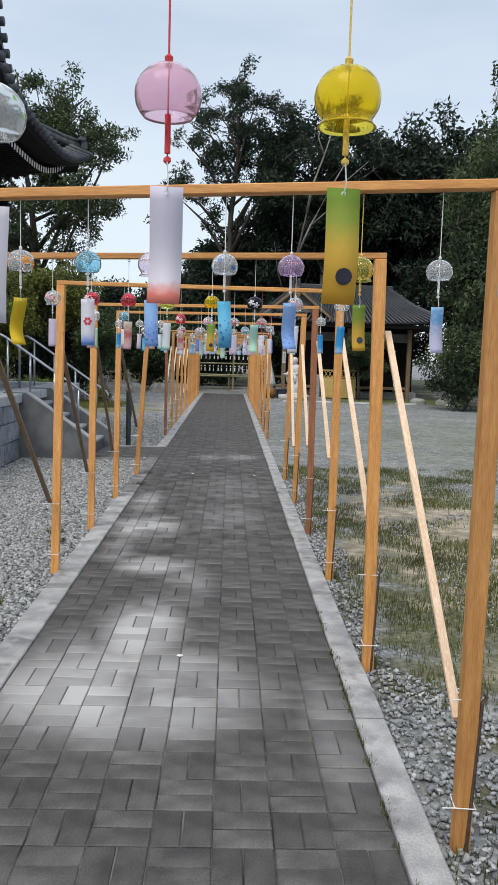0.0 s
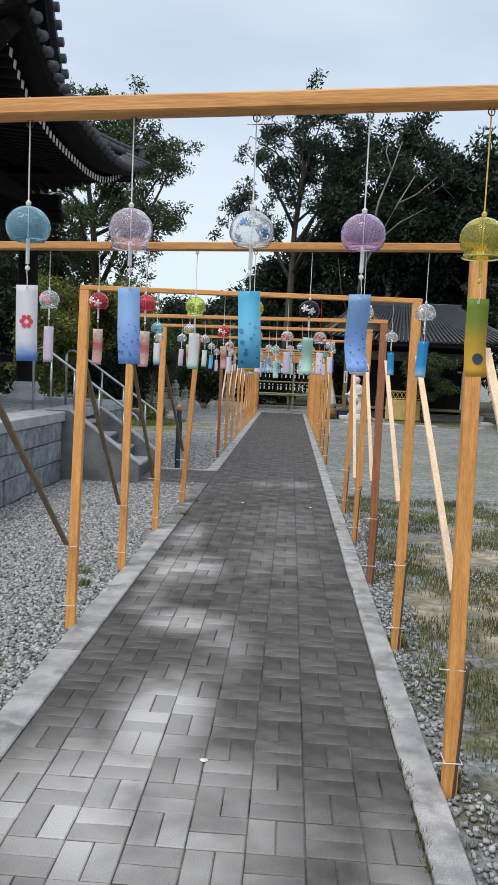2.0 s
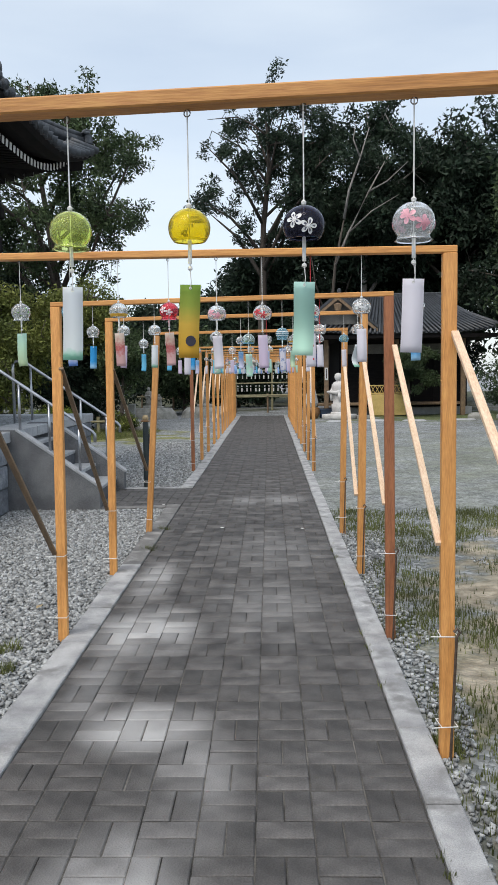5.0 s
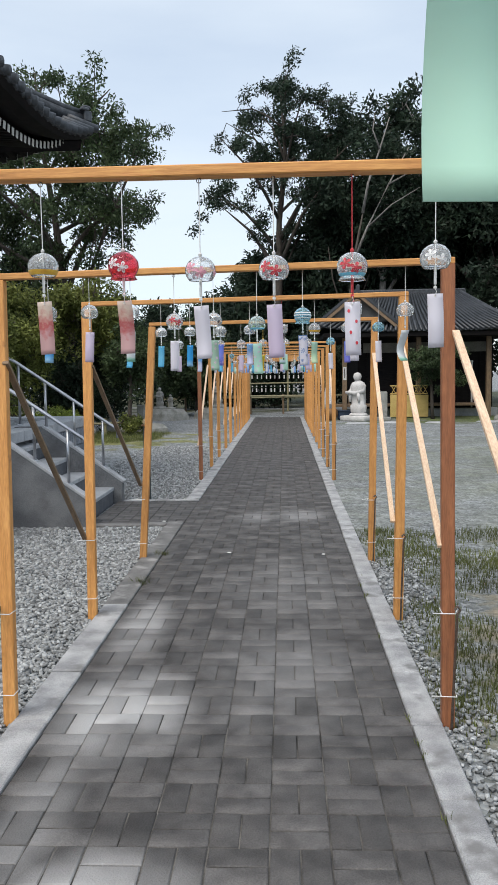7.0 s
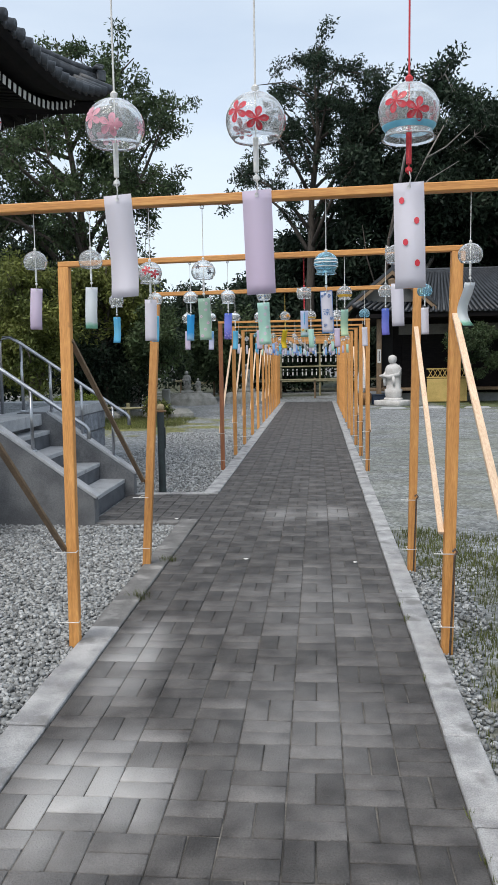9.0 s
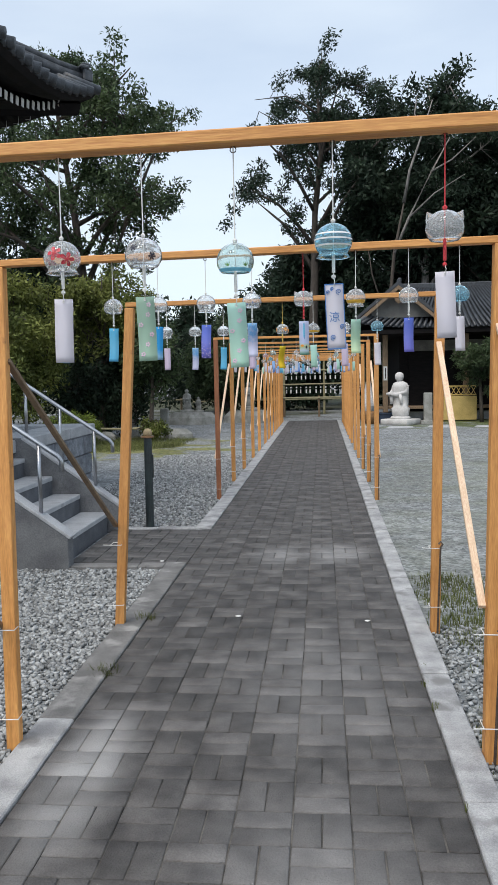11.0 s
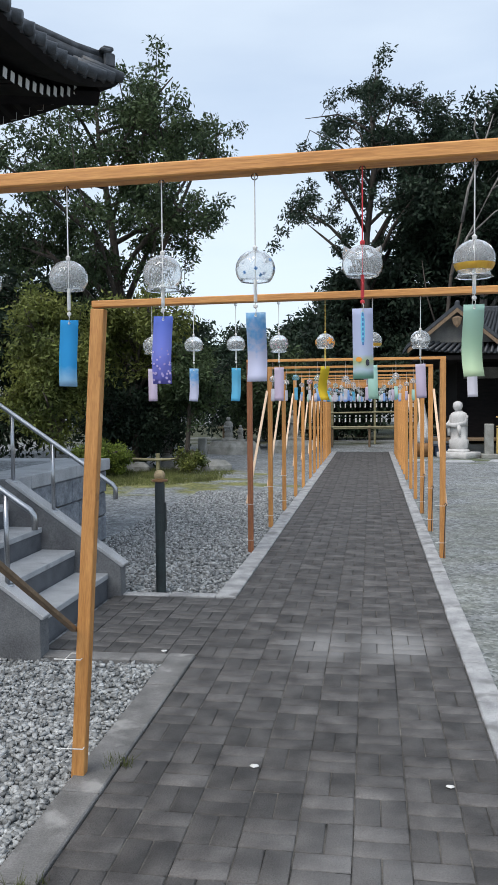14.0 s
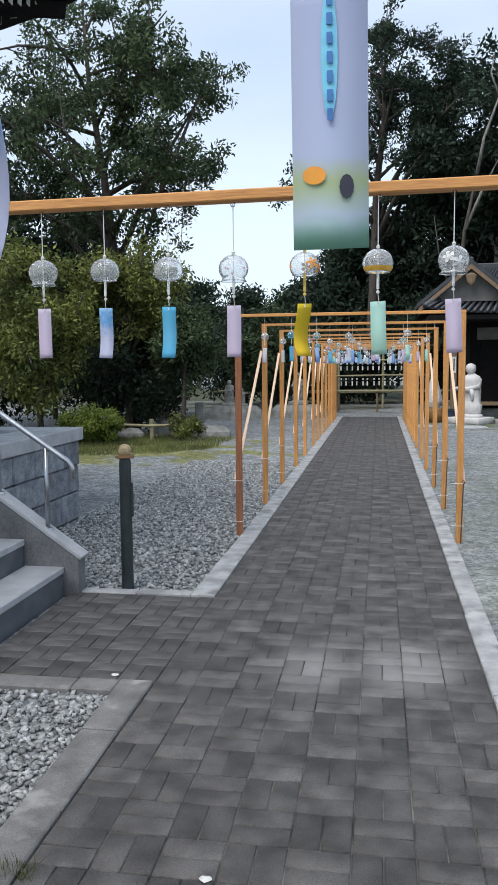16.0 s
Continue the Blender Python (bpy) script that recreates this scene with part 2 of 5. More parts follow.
M = {
    "ground": ground_mat(),
    # Crosswise pavers get a lighter tone: sheen of brushed faces put into colour.
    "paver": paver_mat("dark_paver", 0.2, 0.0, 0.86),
    "paver_sheen": paver_mat("sheen_paver", 0.24, 0.0, 1.12),
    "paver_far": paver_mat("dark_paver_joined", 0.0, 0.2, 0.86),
    "paver_far_sheen": paver_mat("sheen_paver_joined", 0.0, 0.24, 1.12),
    "joint": mat("sand_joint", (0.17, 0.16, 0.145), 0.95, (0.018, 0.018, 0.017), 4, 0.3, 90),
    "kerb": mat("granite_kerb", (0.44, 0.44, 0.44), 0.8, (0.25, 0.25, 0.255), 6, 0.4, 180, spots=((0.2, 0.198, 0.195), 5, 0.56)),
    "kerb_worn": mat("soiled_kerb", (0.21, 0.205, 0.2), 0.85, (0.12, 0.118, 0.115), 6, 0.4, 150, spots=((0.3, 0.295, 0.285), 5, 0.6)),
    "stone": mat("gravel_stone", (0.36, 0.37, 0.37), 0.85, (0.22, 0.228, 0.23), 20, 0.2, 120, island=0.5),
    "wood": mat("fresh_pine", (0.66, 0.32, 0.1), 0.55, (0.5, 0.22, 0.06), 7, 0.12, 45, stretch=(6, 6, 0.5), vary=0.16, spots=((0.16, 0.055, 0.02), 7, 0.63)),
    "beam": mat("fresh_pine_beam", (0.66, 0.32, 0.1), 0.55, (0.5, 0.22, 0.06), 7, 0.12, 45, stretch=(0.5, 6, 6), vary=0.16, spots=((0.2, 0.08, 0.03), 5, 0.74)),
    "wood_brown": mat("weathered_pine", (0.34, 0.13, 0.055), 0.6, (0.22, 0.08, 0.035), 7, 0.12, 45, stretch=(6, 6, 0.5), vary=0.15),
    "wood_pale": mat("pale_pine_lath", (0.74, 0.55, 0.39), 0.65, (0.64, 0.45, 0.3), 8, 0.1, 50, stretch=(4, 2, 1)),
    "wood_grey": mat("grey_lath", (0.25, 0.17, 0.1), 0.7, (0.16, 0.11, 0.07), 8, 0.1, 50, stretch=(4, 2, 1)),
    "steel_dark": mat("rusted_rebar", (0.14, 0.11, 0.09), 0.6, (0.09, 0.06, 0.045), 30, 0.2, 200, metal=0.6),
    "tie": mat("white_plastic_tie", (0.75, 0.75, 0.72), 0.4, (0.68, 0.68, 0.66), 20, 0.0),
    "steel": mat("brushed_steel", (0.5, 0.51, 0.53), 0.3, (0.38, 0.39, 0.41), 6, 0.02, 200, metal=1.0),
    "concrete": mat("grey_concrete", (0.17, 0.175, 0.18), 0.85, (0.1, 0.103, 0.11), 4, 0.3, 90, spots=((0.11, 0.11, 0.115), 3, 0.62)),
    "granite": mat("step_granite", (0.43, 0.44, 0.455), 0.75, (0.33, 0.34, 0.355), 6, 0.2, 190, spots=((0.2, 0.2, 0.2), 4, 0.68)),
    # Step granite again, darkened: shade on the upright faces put into the colour.
    "granite_shade": mat("shaded_riser_granite", (0.115, 0.122, 0.135), 0.75, (0.075, 0.08, 0.09), 6, 0.2, 190),
    "block": mat("rough_granite_block", (0.27, 0.29, 0.32), 0.9, (0.15, 0.165, 0.19), 9, 0.9, 45, vary=0.2),
    "bollard": mat("green_black_paint", (0.022, 0.034, 0.035), 0.45, (0.014, 0.02, 0.022), 10, 0.1, 80),
    "cap": mat("bleached_wood_cap", (0.42, 0.33, 0.19), 0.75, (0.28, 0.21, 0.12), 30, 0.3, 80),
    "statue": mat("pale_granite_statue", (0.62, 0.61, 0.6), 0.85, (0.47, 0.46, 0.45), 4, 0.25, 120),
    "statue_old": mat("mossy_granite_statue", (0.33, 0.33, 0.31), 0.9, (0.2, 0.2, 0.18), 5, 0.3, 90),
    "roof_tile": mat("smoked_roof_tile", (0.045, 0.05, 0.058), 0.45, (0.026, 0.03, 0.036), 5, 0.15, 60, island=0.2),
    "tile_end": mat("grey_tile_end", (0.072, 0.08, 0.092), 0.5, (0.032, 0.036, 0.042), 12, 0.3, 90),
    "dark_timber": mat("dark_timber", (0.013, 0.011, 0.011), 0.75, (0.007, 0.0065, 0.007), 5, 0.2, 60, stretch=(1, 1, 4), spec=0.12),
    "white": mat("lime_white", (0.72, 0.72, 0.7), 0.7, (0.62, 0.62, 0.6), 8, 0.05),
    "plaster": mat("grey_plaster", (0.2, 0.195, 0.18), 0.9, (0.13, 0.127, 0.12), 3, 0.1, 60),
    "board": mat("yellow_board", (0.62, 0.45, 0.16), 0.7, (0.5, 0.36, 0.12), 4, 0.05, 60),
    "bark": mat("bark", (0.085, 0.07, 0.058), 0.95, (0.045, 0.038, 0.032), 6, 0.8, 25, stretch=(3, 3, 0.7)),
    "bark_pale": mat("pale_bark", (0.3, 0.28, 0.26), 0.95, (0.14, 0.13, 0.12), 6, 0.5, 25, stretch=(3, 3, 0.7)),
    "leaf": leaf_mat("leaf_green", (0.08, 0.115, 0.05), (0.034, 0.055, 0.028)),
    "leaf_dark": leaf_mat("leaf_dark", (0.034, 0.056, 0.033), (0.017, 0.03, 0.02)),
    "leaf_olive": leaf_mat("leaf_olive", (0.19, 0.21, 0.055), (0.075, 0.1, 0.03)),
    "leaf_bright": leaf_mat("leaf_bright", (0.17, 0.22, 0.04), (0.1, 0.14, 0.03)),
    "grass": leaf_mat("grass_blade", (0.16, 0.18, 0.06), (0.08, 0.09, 0.035)),
    "bamboo": mat("bamboo", (0.32, 0.29, 0.17), 0.6, (0.22, 0.2, 0.11), 9, 0.1, 60),
    "cord": mat("white_cord", (0.7, 0.7, 0.68), 0.8, (0.6, 0.6, 0.58), 60, 0.1, 300),
    "cord_yellow": mat("yellow_cord", (0.7, 0.5, 0.12), 0.8, (0.6, 0.42, 0.1), 60, 0.1, 300),
    "cord_red": mat("red_cord", (0.6, 0.05, 0.06), 0.8, (0.5, 0.04, 0.05), 60, 0.1, 300),
    "blue_plastic": mat("blue_crate_plastic", (0.02, 0.04, 0.08), 0.5, (0.015, 0.03, 0.06), 6, 0.05),
    "clay": mat("glazed_clay_pot", (0.25, 0.13, 0.05), 0.4, (0.16, 0.08, 0.03), 8, 0.1),
    "net": mat("white_net", (0.6, 0.6, 0.6), 0.8, (0.5, 0.5, 0.5), 40, 0.3),
}


# ---- mesh helpers ----
class Shape:
    """Collects vertices and faces of one mesh."""

    def __init__(self):
        self.v, self.f = [], []

    def box(self, x0, x1, y0, y1, z0, z1, b=0.0):
        if b <= 0:
            i = len(self.v)
            self.v += [(x, y, z) for z in (z0, z1) for x, y in ((x0, y0), (x1, y0), (x1, y1), (x0, y1))]
            self.f += [tuple(i + k for k in q) for q in ((3, 2, 1, 0), (4, 5, 6, 7), (0, 1, 5, 4), (1, 2, 6, 5), (2, 3, 7, 6), (3, 0, 4, 7))]
            return self
        bm = bmesh.new()
        bmesh.ops.create_cube(bm, size=1)
        for v in bm.verts:
            v.co = ((x0 + x1) / 2 + v.co.x * (x1 - x0), (y0 + y1) / 2 + v.co.y * (y1 - y0), (z0 + z1) / 2 + v.co.z * (z1 - z0))
        bmesh.ops.bevel(bm, geom=bm.edges[:], offset=b, segments=1, affect="EDGES")
        i = len(self.v)
        bm.verts.index_update()
        self.v += [tuple(v.co) for v in bm.verts]
        self.f += [tuple(i + v.index for v in f.verts) for f in bm.faces]
        bm.free()
        return self

    def tube(self, p, q, r0, r1=None, n=8, cap=True):
        return self.path([p, q], [r0, r0 if r1 is None else r1], n, cap)

    def path(self, pts, radii, n=8, cap=True):
        pts = [Vector(p) for p in pts]
        i = len(self.v)
        for k, p in enumerate(pts):
            d = (pts[min(k + 1, len(pts) - 1)] - pts[max(k - 1, 0)]).normalized()
            s = d.cross(Vector((0, 0, 1)) if abs(d.z) < 0.9 else Vector((1, 0, 0))).normalized()
            u = d.cross(s)
            for a in range(n):
                w = 2 * math.pi * a / n
                self.v.append(tuple(p + radii[k] * (math.cos(w) * s + math.sin(w) * u)))
        for k in range(len(pts) - 1):
            for a in range(n):
                b = (a + 1) % n
                self.f.append((i + k * n + a, i + k * n + b, i + (k + 1) * n + b, i + (k + 1) * n + a))
        if cap:
            self.f.append(tuple(i + a for a in reversed(range(n))))
            self.f.append(tuple(i + (len(pts) - 1) * n + a for a in range(n)))
        return self

    def lathe(self, prof, n=20, c=(0, 0, 0), sx=1.0, sy=1.0, bumpy=None):
        i = len(self.v)
        for k, (r, z) in enumerate(prof):
            for a in range(n):
                w = 2 * math.pi * a / n
                rr = r * (bumpy(w, z) if bumpy else 1)
                self.v.append((c[0] + sx * rr * math.cos(w), c[1] + sy * rr * math.sin(w), c[2] + z))
        for k in range(len(prof) - 1):
            for a in range(n):
                b = (a + 1) % n
                self.f.append((i + k * n + a, i + k * n + b, i + (k + 1) * n + b, i + (k + 1) * n + a))
        return self

    def prism(self, poly, lo, hi, axis="y"):
        """A polygon of (a, z) pushed along y, or along x."""
        i, n = len(self.v), len(poly)
        for s in (lo, hi):
            self.v += [(a, s, z) if axis == "y" else (s, a, z) for a, z in poly]
        self.f += [tuple(i + k for k in range(n)), tuple(i + n + k for k in reversed(range(n)))]
        for k in range(n):
            j = (k + 1) % n
            self.f.append((i + k, i + n + k, i + n + j, i + j))
        return self

    def mesh(self, name, material, smooth=False):
        me = bpy.data.meshes.new(name)
        me.from_pydata(self.v, [], self.f)
        me.materials.append(material)
        bm = bmesh.new()
        bm.from_mesh(me)
        if len(bm.faces) < 60000:
            bmesh.ops.recalc_face_normals(bm, faces=bm.faces)
        bm.to_mesh(me)
        bm.free()
        if smooth:
            me.polygons.foreach_set("use_smooth", [True] * len(me.polygons))
        return me


def part(name, shape, material, parent, label="", smooth=False):
    ob = new(name, shape if isinstance(shape, bpy.types.Mesh) else shape.mesh(name, material, smooth))
    ob.parent = parent
    if label:
        tagged(ob, label)
    return ob


def thing(name, label, category, at=(0, 0, 0), group="", rz=0.0):
    ob = new(name)
    ob.empty_display_size = 0.1
    ob.matrix_world = pose(*at, 0, 0, rz)
    return tagged(ob, label, category, group)


def solid(name, shape, material, label, category, smooth=False, kind="", group=""):
    return tagged(new(name, shape.mesh(name, material, smooth)), label, category, group, kind)


def fast_mesh(name, verts, faces, material):
    """A mesh from arrays of equal-sized faces."""
    me = bpy.data.meshes.new(name)
    k = faces.shape[1]
    me.vertices.add(len(verts))
    me.vertices.foreach_set("co", np.asarray(verts, np.float32).ravel())
    me.loops.add(faces.size)
    me.loops.foreach_set("vertex_index", np.asarray(faces, np.int32).ravel())
    me.polygons.add(len(faces))
    me.polygons.foreach_set("loop_start", np.arange(0, faces.size, k, dtype=np.int32))
    me.materials.append(material)
    me.update(calc_edges=True)
    return me


# ---- ground, path, kerbs ----
OPEN0, OPEN1 = 10.98, 12.42
PATH_END = 31.0
sh = Shape()
sh.v += [(-2500, -2500, -0.03), (2500, -2500, -0.03), (2500, 2500, -0.03), (-2500, 2500, -0.03)]
sh.f.append((0, 1, 2, 3))
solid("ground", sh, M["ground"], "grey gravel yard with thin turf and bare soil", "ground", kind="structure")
walk_bed = solid("path", Shape().box(-0.8, 0.8, -4, PATH_END, -0.06, -0.006), M["joint"], "path of dark concrete pavers in basket weave", "path", kind="structure")
side_bed = solid("path_branch", Shape().box(-1.78, -0.8, OPEN0, OPEN1, -0.06, -0.007), M["joint"], "short paved branch leading to the stone steps", "path", kind="structure")


def kerb_run(name, pts_axis, fixed, along, z=0.012, worn=99.0):
    root = thing(name, "pale grey granite kerb of long worn stones", "kerb")
    root["kind"] = "structure"
    a = pts_axis[0]
    k = 0
    while a < pts_axis[1] - 0.01:
        b = min(a + 0.598, pts_axis[1])
        dz = z + random.uniform(-0.004, 0.004)
        s = Shape()
        if along == "y":
            s.box(fixed[0] + random.uniform(-0.003, 0.003), fixed[1], a + 0.003, b - 0.003, -0.08, dz, 0.006)
        else:
            s.box(a + 0.003, b - 0.003, fixed[0], fixed[1], -0.08, dz, 0.006)
        part("kerb_stone", s, M["kerb_worn" if a > worn else "kerb"], root)
        a = b
    return root


kerb_run("kerb_east", (-3.9, PATH_END), (0.803, 0.935), "y")
kerb_run("kerb_west_near", (-3.9, OPEN0), (-0.965, -0.803), "y", worn=7.6)
kerb_run("kerb_west_far", (OPEN1, PATH_END), (-0.965, -0.803), "y")
kerb_run("kerb_branch_near", (-1.78, -0.968), (OPEN0 - 0.13, OPEN0 - 0.002), "x", 0.006, -9.0)
kerb_run("kerb_branch_far", (-1.95, -0.968), (OPEN1 + 0.002, OPEN1 + 0.1), "x", 0.006)

# ---- timber gates ----


def gate(y, x0=-0.985, x1=0.975, top=2.02, brown=(False, False), lean=(0.0, 0.0), braces=(), stakes=True, far=False, dy=0.0, tilt=0.0):
    g = thing("timber_gate", "slender pine gate frame standing astride the path", "gate frame", (0, y, 0), "gates along the path")
    for k, x in enumerate((x0, x1)):
        m = M["wood_brown"] if brown[k] else M["wood"]
        s = Shape().box(-0.028, 0.028, -0.022, 0.022, 0, top - 0.0275 + (tilt if k else -tilt), 0.003)
        post = part("post", s, m, g, "dark brown stained post" if brown[k] else "")
        post.matrix_local = pose(x, 0, -0.03, -math.degrees(math.atan2(dy, top)), lean[k], random.uniform(-4, 4))
        if stakes and not far:
            if k:
                st = part("stake", Shape().path([(0, 0, -0.03), (0, 0, 0.5), (0.012, 0, 0.52), (0.0, 0, 0.535), (-0.012, 0, 0.52)], [0.006] * 5, 6), M["steel_dark"], g, "rusty steel stake with an eye")
                st.matrix_local = pose(x + 0.012, -0.03, 0, 3, 1.5, 0)
            for z in (0.13, 0.5):
                tie = Shape()
                rim = [(0.033 * sx, 0.04 * sy - 0.004, 0) for sx, sy in ((-1, -1), (1, -1), (1, 1), (-1, 1), (-1, -1))]
                tie.path([*rim, (-0.075, -0.055, 0.004)], [0.0025] * 6, 5)
                part("tie", tie, M["tie"], g, "white cable tie").matrix_local = pose(x, 0, z + random.uniform(-0.01, 0.01), 0, 0, random.uniform(-6, 6))
    part("beam", Shape().box(x0 + top * math.tan(radians(lean[0])) - 0.028, x1 + top * math.tan(radians(lean[1])) + 0.028, dy - 0.022, dy + 0.022, -0.027, 0, 0.003).mesh("beam", M["beam"]), None, g).matrix_local = pose(0, 0, top - 0.03, 0, -math.degrees(math.atan2(tilt, 1.0)), 0)
    for (xa, ya, yb, za, xb, zb, m, hw) in braces:
        d = Vector((xb - xa, yb - ya, zb - za))
        s = Shape().box(-hw, hw, -0.009, 0.009, 0, d.length, 0.002)
        b = part("brace", s, M[m], g, "diagonal lath brace")
        b.matrix_local = Matrix.Translation((xa, ya, za)) @ d.to_track_quat("Z", "Y").to_matrix().to_4x4()
    return g


GATES = [0.35, 1.83, 3.28, 4.88, 6.32, 7.83, 9.4]
BEAM_DY = [0, -0.16, -0.09, 0.02, 0.03, 0, 0]
X1 = [0.975, 1.015, 0.965, 0.97, 0.965, 0.965, 0.97]
TILT = [0.04, 0.053, 0.032, 0.0, 0.016, 0.014, 0.008]
gate(-1.15, far=True)
for k, y in enumerate(GATES):
    nxt = GATES[k + 1] - y if k + 1 < len(GATES) else 0
    br = []
    if nxt:
        if k:
            br.append((X1[k] - 0.034, 0.0, nxt, (0.6, 0.42, 0.78, 0.86, 0.78, 0.6)[k], X1[k + 1] + 0.02, 1.7, "wood_pale", 0.015))
        last = k + 2 == len(GATES)
        br.append((-0.945, 0.0, nxt, 1.6, -0.95 if last else -1.02, 0.62 if last else 0.5, "wood_grey", 0.014))
    gate(y, x0=-0.945 if y == 9.4 else -0.985, x1=X1[k], top=(2.115, 2.052, 2.064, 2.065, 2.026, 2.038, 2.004)[k], dy=BEAM_DY[k], tilt=TILT[k], brown=(False, k == 4),
         lean=((0, 0), (1.5, -1.6), (0.6, -1.4), (1.0, 0), (0.4, -0.3), (0.6, 0.8), (3.7, 0.8))[k], braces=br)
FAR_GATES = [14.4, 16.05, 17.6, 19.3, 20.8, 22.5, 23.7, 24.9, 26.1, 27.2, 28.3, 29.3, 30.3]
for k, y in enumerate(FAR_GATES):
    nxt = (FAR_GATES[k + 1] - y) if k + 1 < len(FAR_GATES) else 0
    br = []
    if nxt and k < 8:
        br.append((-1.02, 0, nxt, 0.5, -1.02, 1.7, "wood_pale", 0.014))
        if k % 2 == 0:
            br.append((1.01, 0, nxt, 0.5, 1.01, 1.7, "wood_pale", 0.014))
    gate(y, top=2.03, brown=(k == 0, False), braces=br, far=k > 2)


# ---- stone platform and steps ----
PX, PY0, PY1, PZ = -2.82, 4.2, 15.1, 0.92
platform = thing("stone_platform", "raised terrace with rough granite block walls and coping", "platform")
platform["kind"] = "structure"
part("core", Shape().box(-12, PX - 0.06, PY0, PY1 - 0.06, -0.05, PZ - 0.13), M["concrete"], platform)
part("terrace_floor", Shape().box(-12, PX - 0.3, PY0, PY1 - 0.3, PZ - 0.129, PZ - 0.015), M["ground"], platform, "terrace surface of loose grey gravel")


def block_wall(x, y0, y1, rows, along):
    z = -0.03
    for r, h in enumerate(rows):
        a = y0
        while a < y1 - 0.05:
            w = random.uniform(0.38, 0.75)
            b = y1 if y1 - a - w < 0.25 else a + w
            s = Shape()
            j = random.uniform(0.0, 0.03)
            if along == "y":
                s.box(x - 0.08, x + j, a + 0.006, b - 0.006, z + 0.005, z + h - 0.005, 0.014)
            else:
                s.box(a + 0.006, b - 0.006, x - 0.08, x + j, z + 0.005, z + h - 0.005, 0.014)
            part("stone_block", s, M["block"], platform)
            a = b
        z += h


block_wall(PX, PY0, 10.78, (0.29, 0.27, 0.26), "y")
block_wall(PX, 12.56, PY1, (0.29, 0.27, 0.26), "y")
block_wall(PY1, -9.0, PX, (0.29, 0.27, 0.26), "x")
a = PY0
while a < PY1 - 0.1:
    b = min(a + 1.1, PY1 + 0.05)
    part("coping", Shape().box(PX - 0.42, PX + 0.05, a + 0.002, b - 0.002, PZ - 0.13, PZ, 0.008), M["granite"], platform)
    a = b
for k in range(6):
    part("coping", Shape().box(PX - 0.44 - (k + 1) * 1.1, PX - 0.44 - k * 1.1, PY1 - 0.36, PY1 + 0.05, PZ - 0.13, PZ, 0.008), M["granite"], platform)

SY0, SY1 = 10.82, 12.5
steps = thing("stone_steps", "granite steps between sloping concrete cheek walls", "steps")
NSTEP, RISE, RUN = 5, PZ / 5, 0.28
for k in range(NSTEP - 1):
    x1 = -1.84 - k * RUN
    # Riser below its tread, shade painted in by the darker granite copy.
    part("riser", Shape().box(x1 - RUN * 1.02, x1 - 0.012, SY0 + 0.13, SY1 - 0.13, -0.03, (k + 1) * RISE - 0.045), M["granite_shade"], steps, "granite riser block with shade in its colour")
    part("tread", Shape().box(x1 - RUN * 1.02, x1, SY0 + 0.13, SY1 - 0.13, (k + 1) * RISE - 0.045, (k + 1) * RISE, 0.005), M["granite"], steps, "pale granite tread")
for y0, y1 in ((SY0, SY0 + 0.127), (SY1 - 0.127, SY1)):
    poly = [(-1.74, -0.03), (-1.74, 0.24), (-2.72, 0.93), (-3.05, 0.93), (-3.05, -0.03)]
    part("cheek_wall", Shape().prism(poly, y0, y1), M["concrete"], steps, "weathered grey concrete cheek wall")
    d = math.atan2(0.69, 0.98)
    cap = part("cheek_coping", Shape().box(-1.2, 0.012, y0 - 0.006, y1 + 0.006, 0, 0.03, 0.005), M["granite"], steps, "worn pale coping strip")
    cap.matrix_local = pose(-1.735, 0, 0.238, 0, math.degrees(d), 0)


def handrail(y):
    h = thing("handrail", "polished stainless steel handrail on thin posts", "handrail", (0, y, 0), "handrails of the steps")
    lo, hi = Vector((-1.86, 0, 0.93)), Vector((-3.02, 0, 1.72))
    pts = [(-1.79, 0, 0.78), (-1.79, 0, 0.87), (-1.82, 0, 0.905), tuple(lo), tuple(hi), (-3.12, 0, 1.775), (-3.2, 0, 1.77), (-3.235, 0, 1.73), (-3.24, 0, 1.66), (-3.24, 0, PZ)]
    part("rail", Shape().path(pts, [0.019] * len(pts), 10), M["steel"], h, smooth=True)
    for f in (0.1, 0.4, 0.7, 0.98):
        p = lo.lerp(hi, f)
        base = min(0.26 + (-1.74 - p.x) * 0.704, 0.95)
        part("rail_post", Shape().tube((p.x, 0, base), (p.x, 0, p.z), 0.016, None, 10), M["steel"], h, smooth=True)
        part("foot_plate", Shape().lathe([(0, 0.012), (0.035, 0.012), (0.038, 0.0)], 12, (p.x, 0, base)), M["steel"], h)


handrail(SY0 + 0.065)
handrail(SY1 - 0.065)

bol = thing("bollard", "dark green bollard post with a bleached round cap", "bollard", (-1.46, 12.58, 0))
part("shaft", Shape().lathe([(0, -0.03), (0.042, -0.03), (0.041, 0.88), (0.037, 0.91), (0, 0.91)], 16), M["bollard"], bol, smooth=False)
part("collar", Shape().lathe([(0, 0.912), (0.062, 0.912), (0.068, 0.918), (0.066, 0.93), (0.03, 0.936), (0, 0.936)], 16), M["clay"], bol, "flat brown cap plate")
part("cap", Shape().lathe([(0.035, 0.935), (0.046, 0.95), (0.046, 0.972), (0.034, 0.996), (0.016, 1.006), (0, 1.008)], 16), M["cap"], bol, "bleached domed cap", smooth=True)
part("bracket", Shape().box(0.036, 0.052, -0.016, 0.016, 0.5, 0.74, 0.004), M["bollard"], bol)

# ---- temple pavilion ----
CX, CY, HX, HY = -6.85, 12.0, 4.1, 3.3
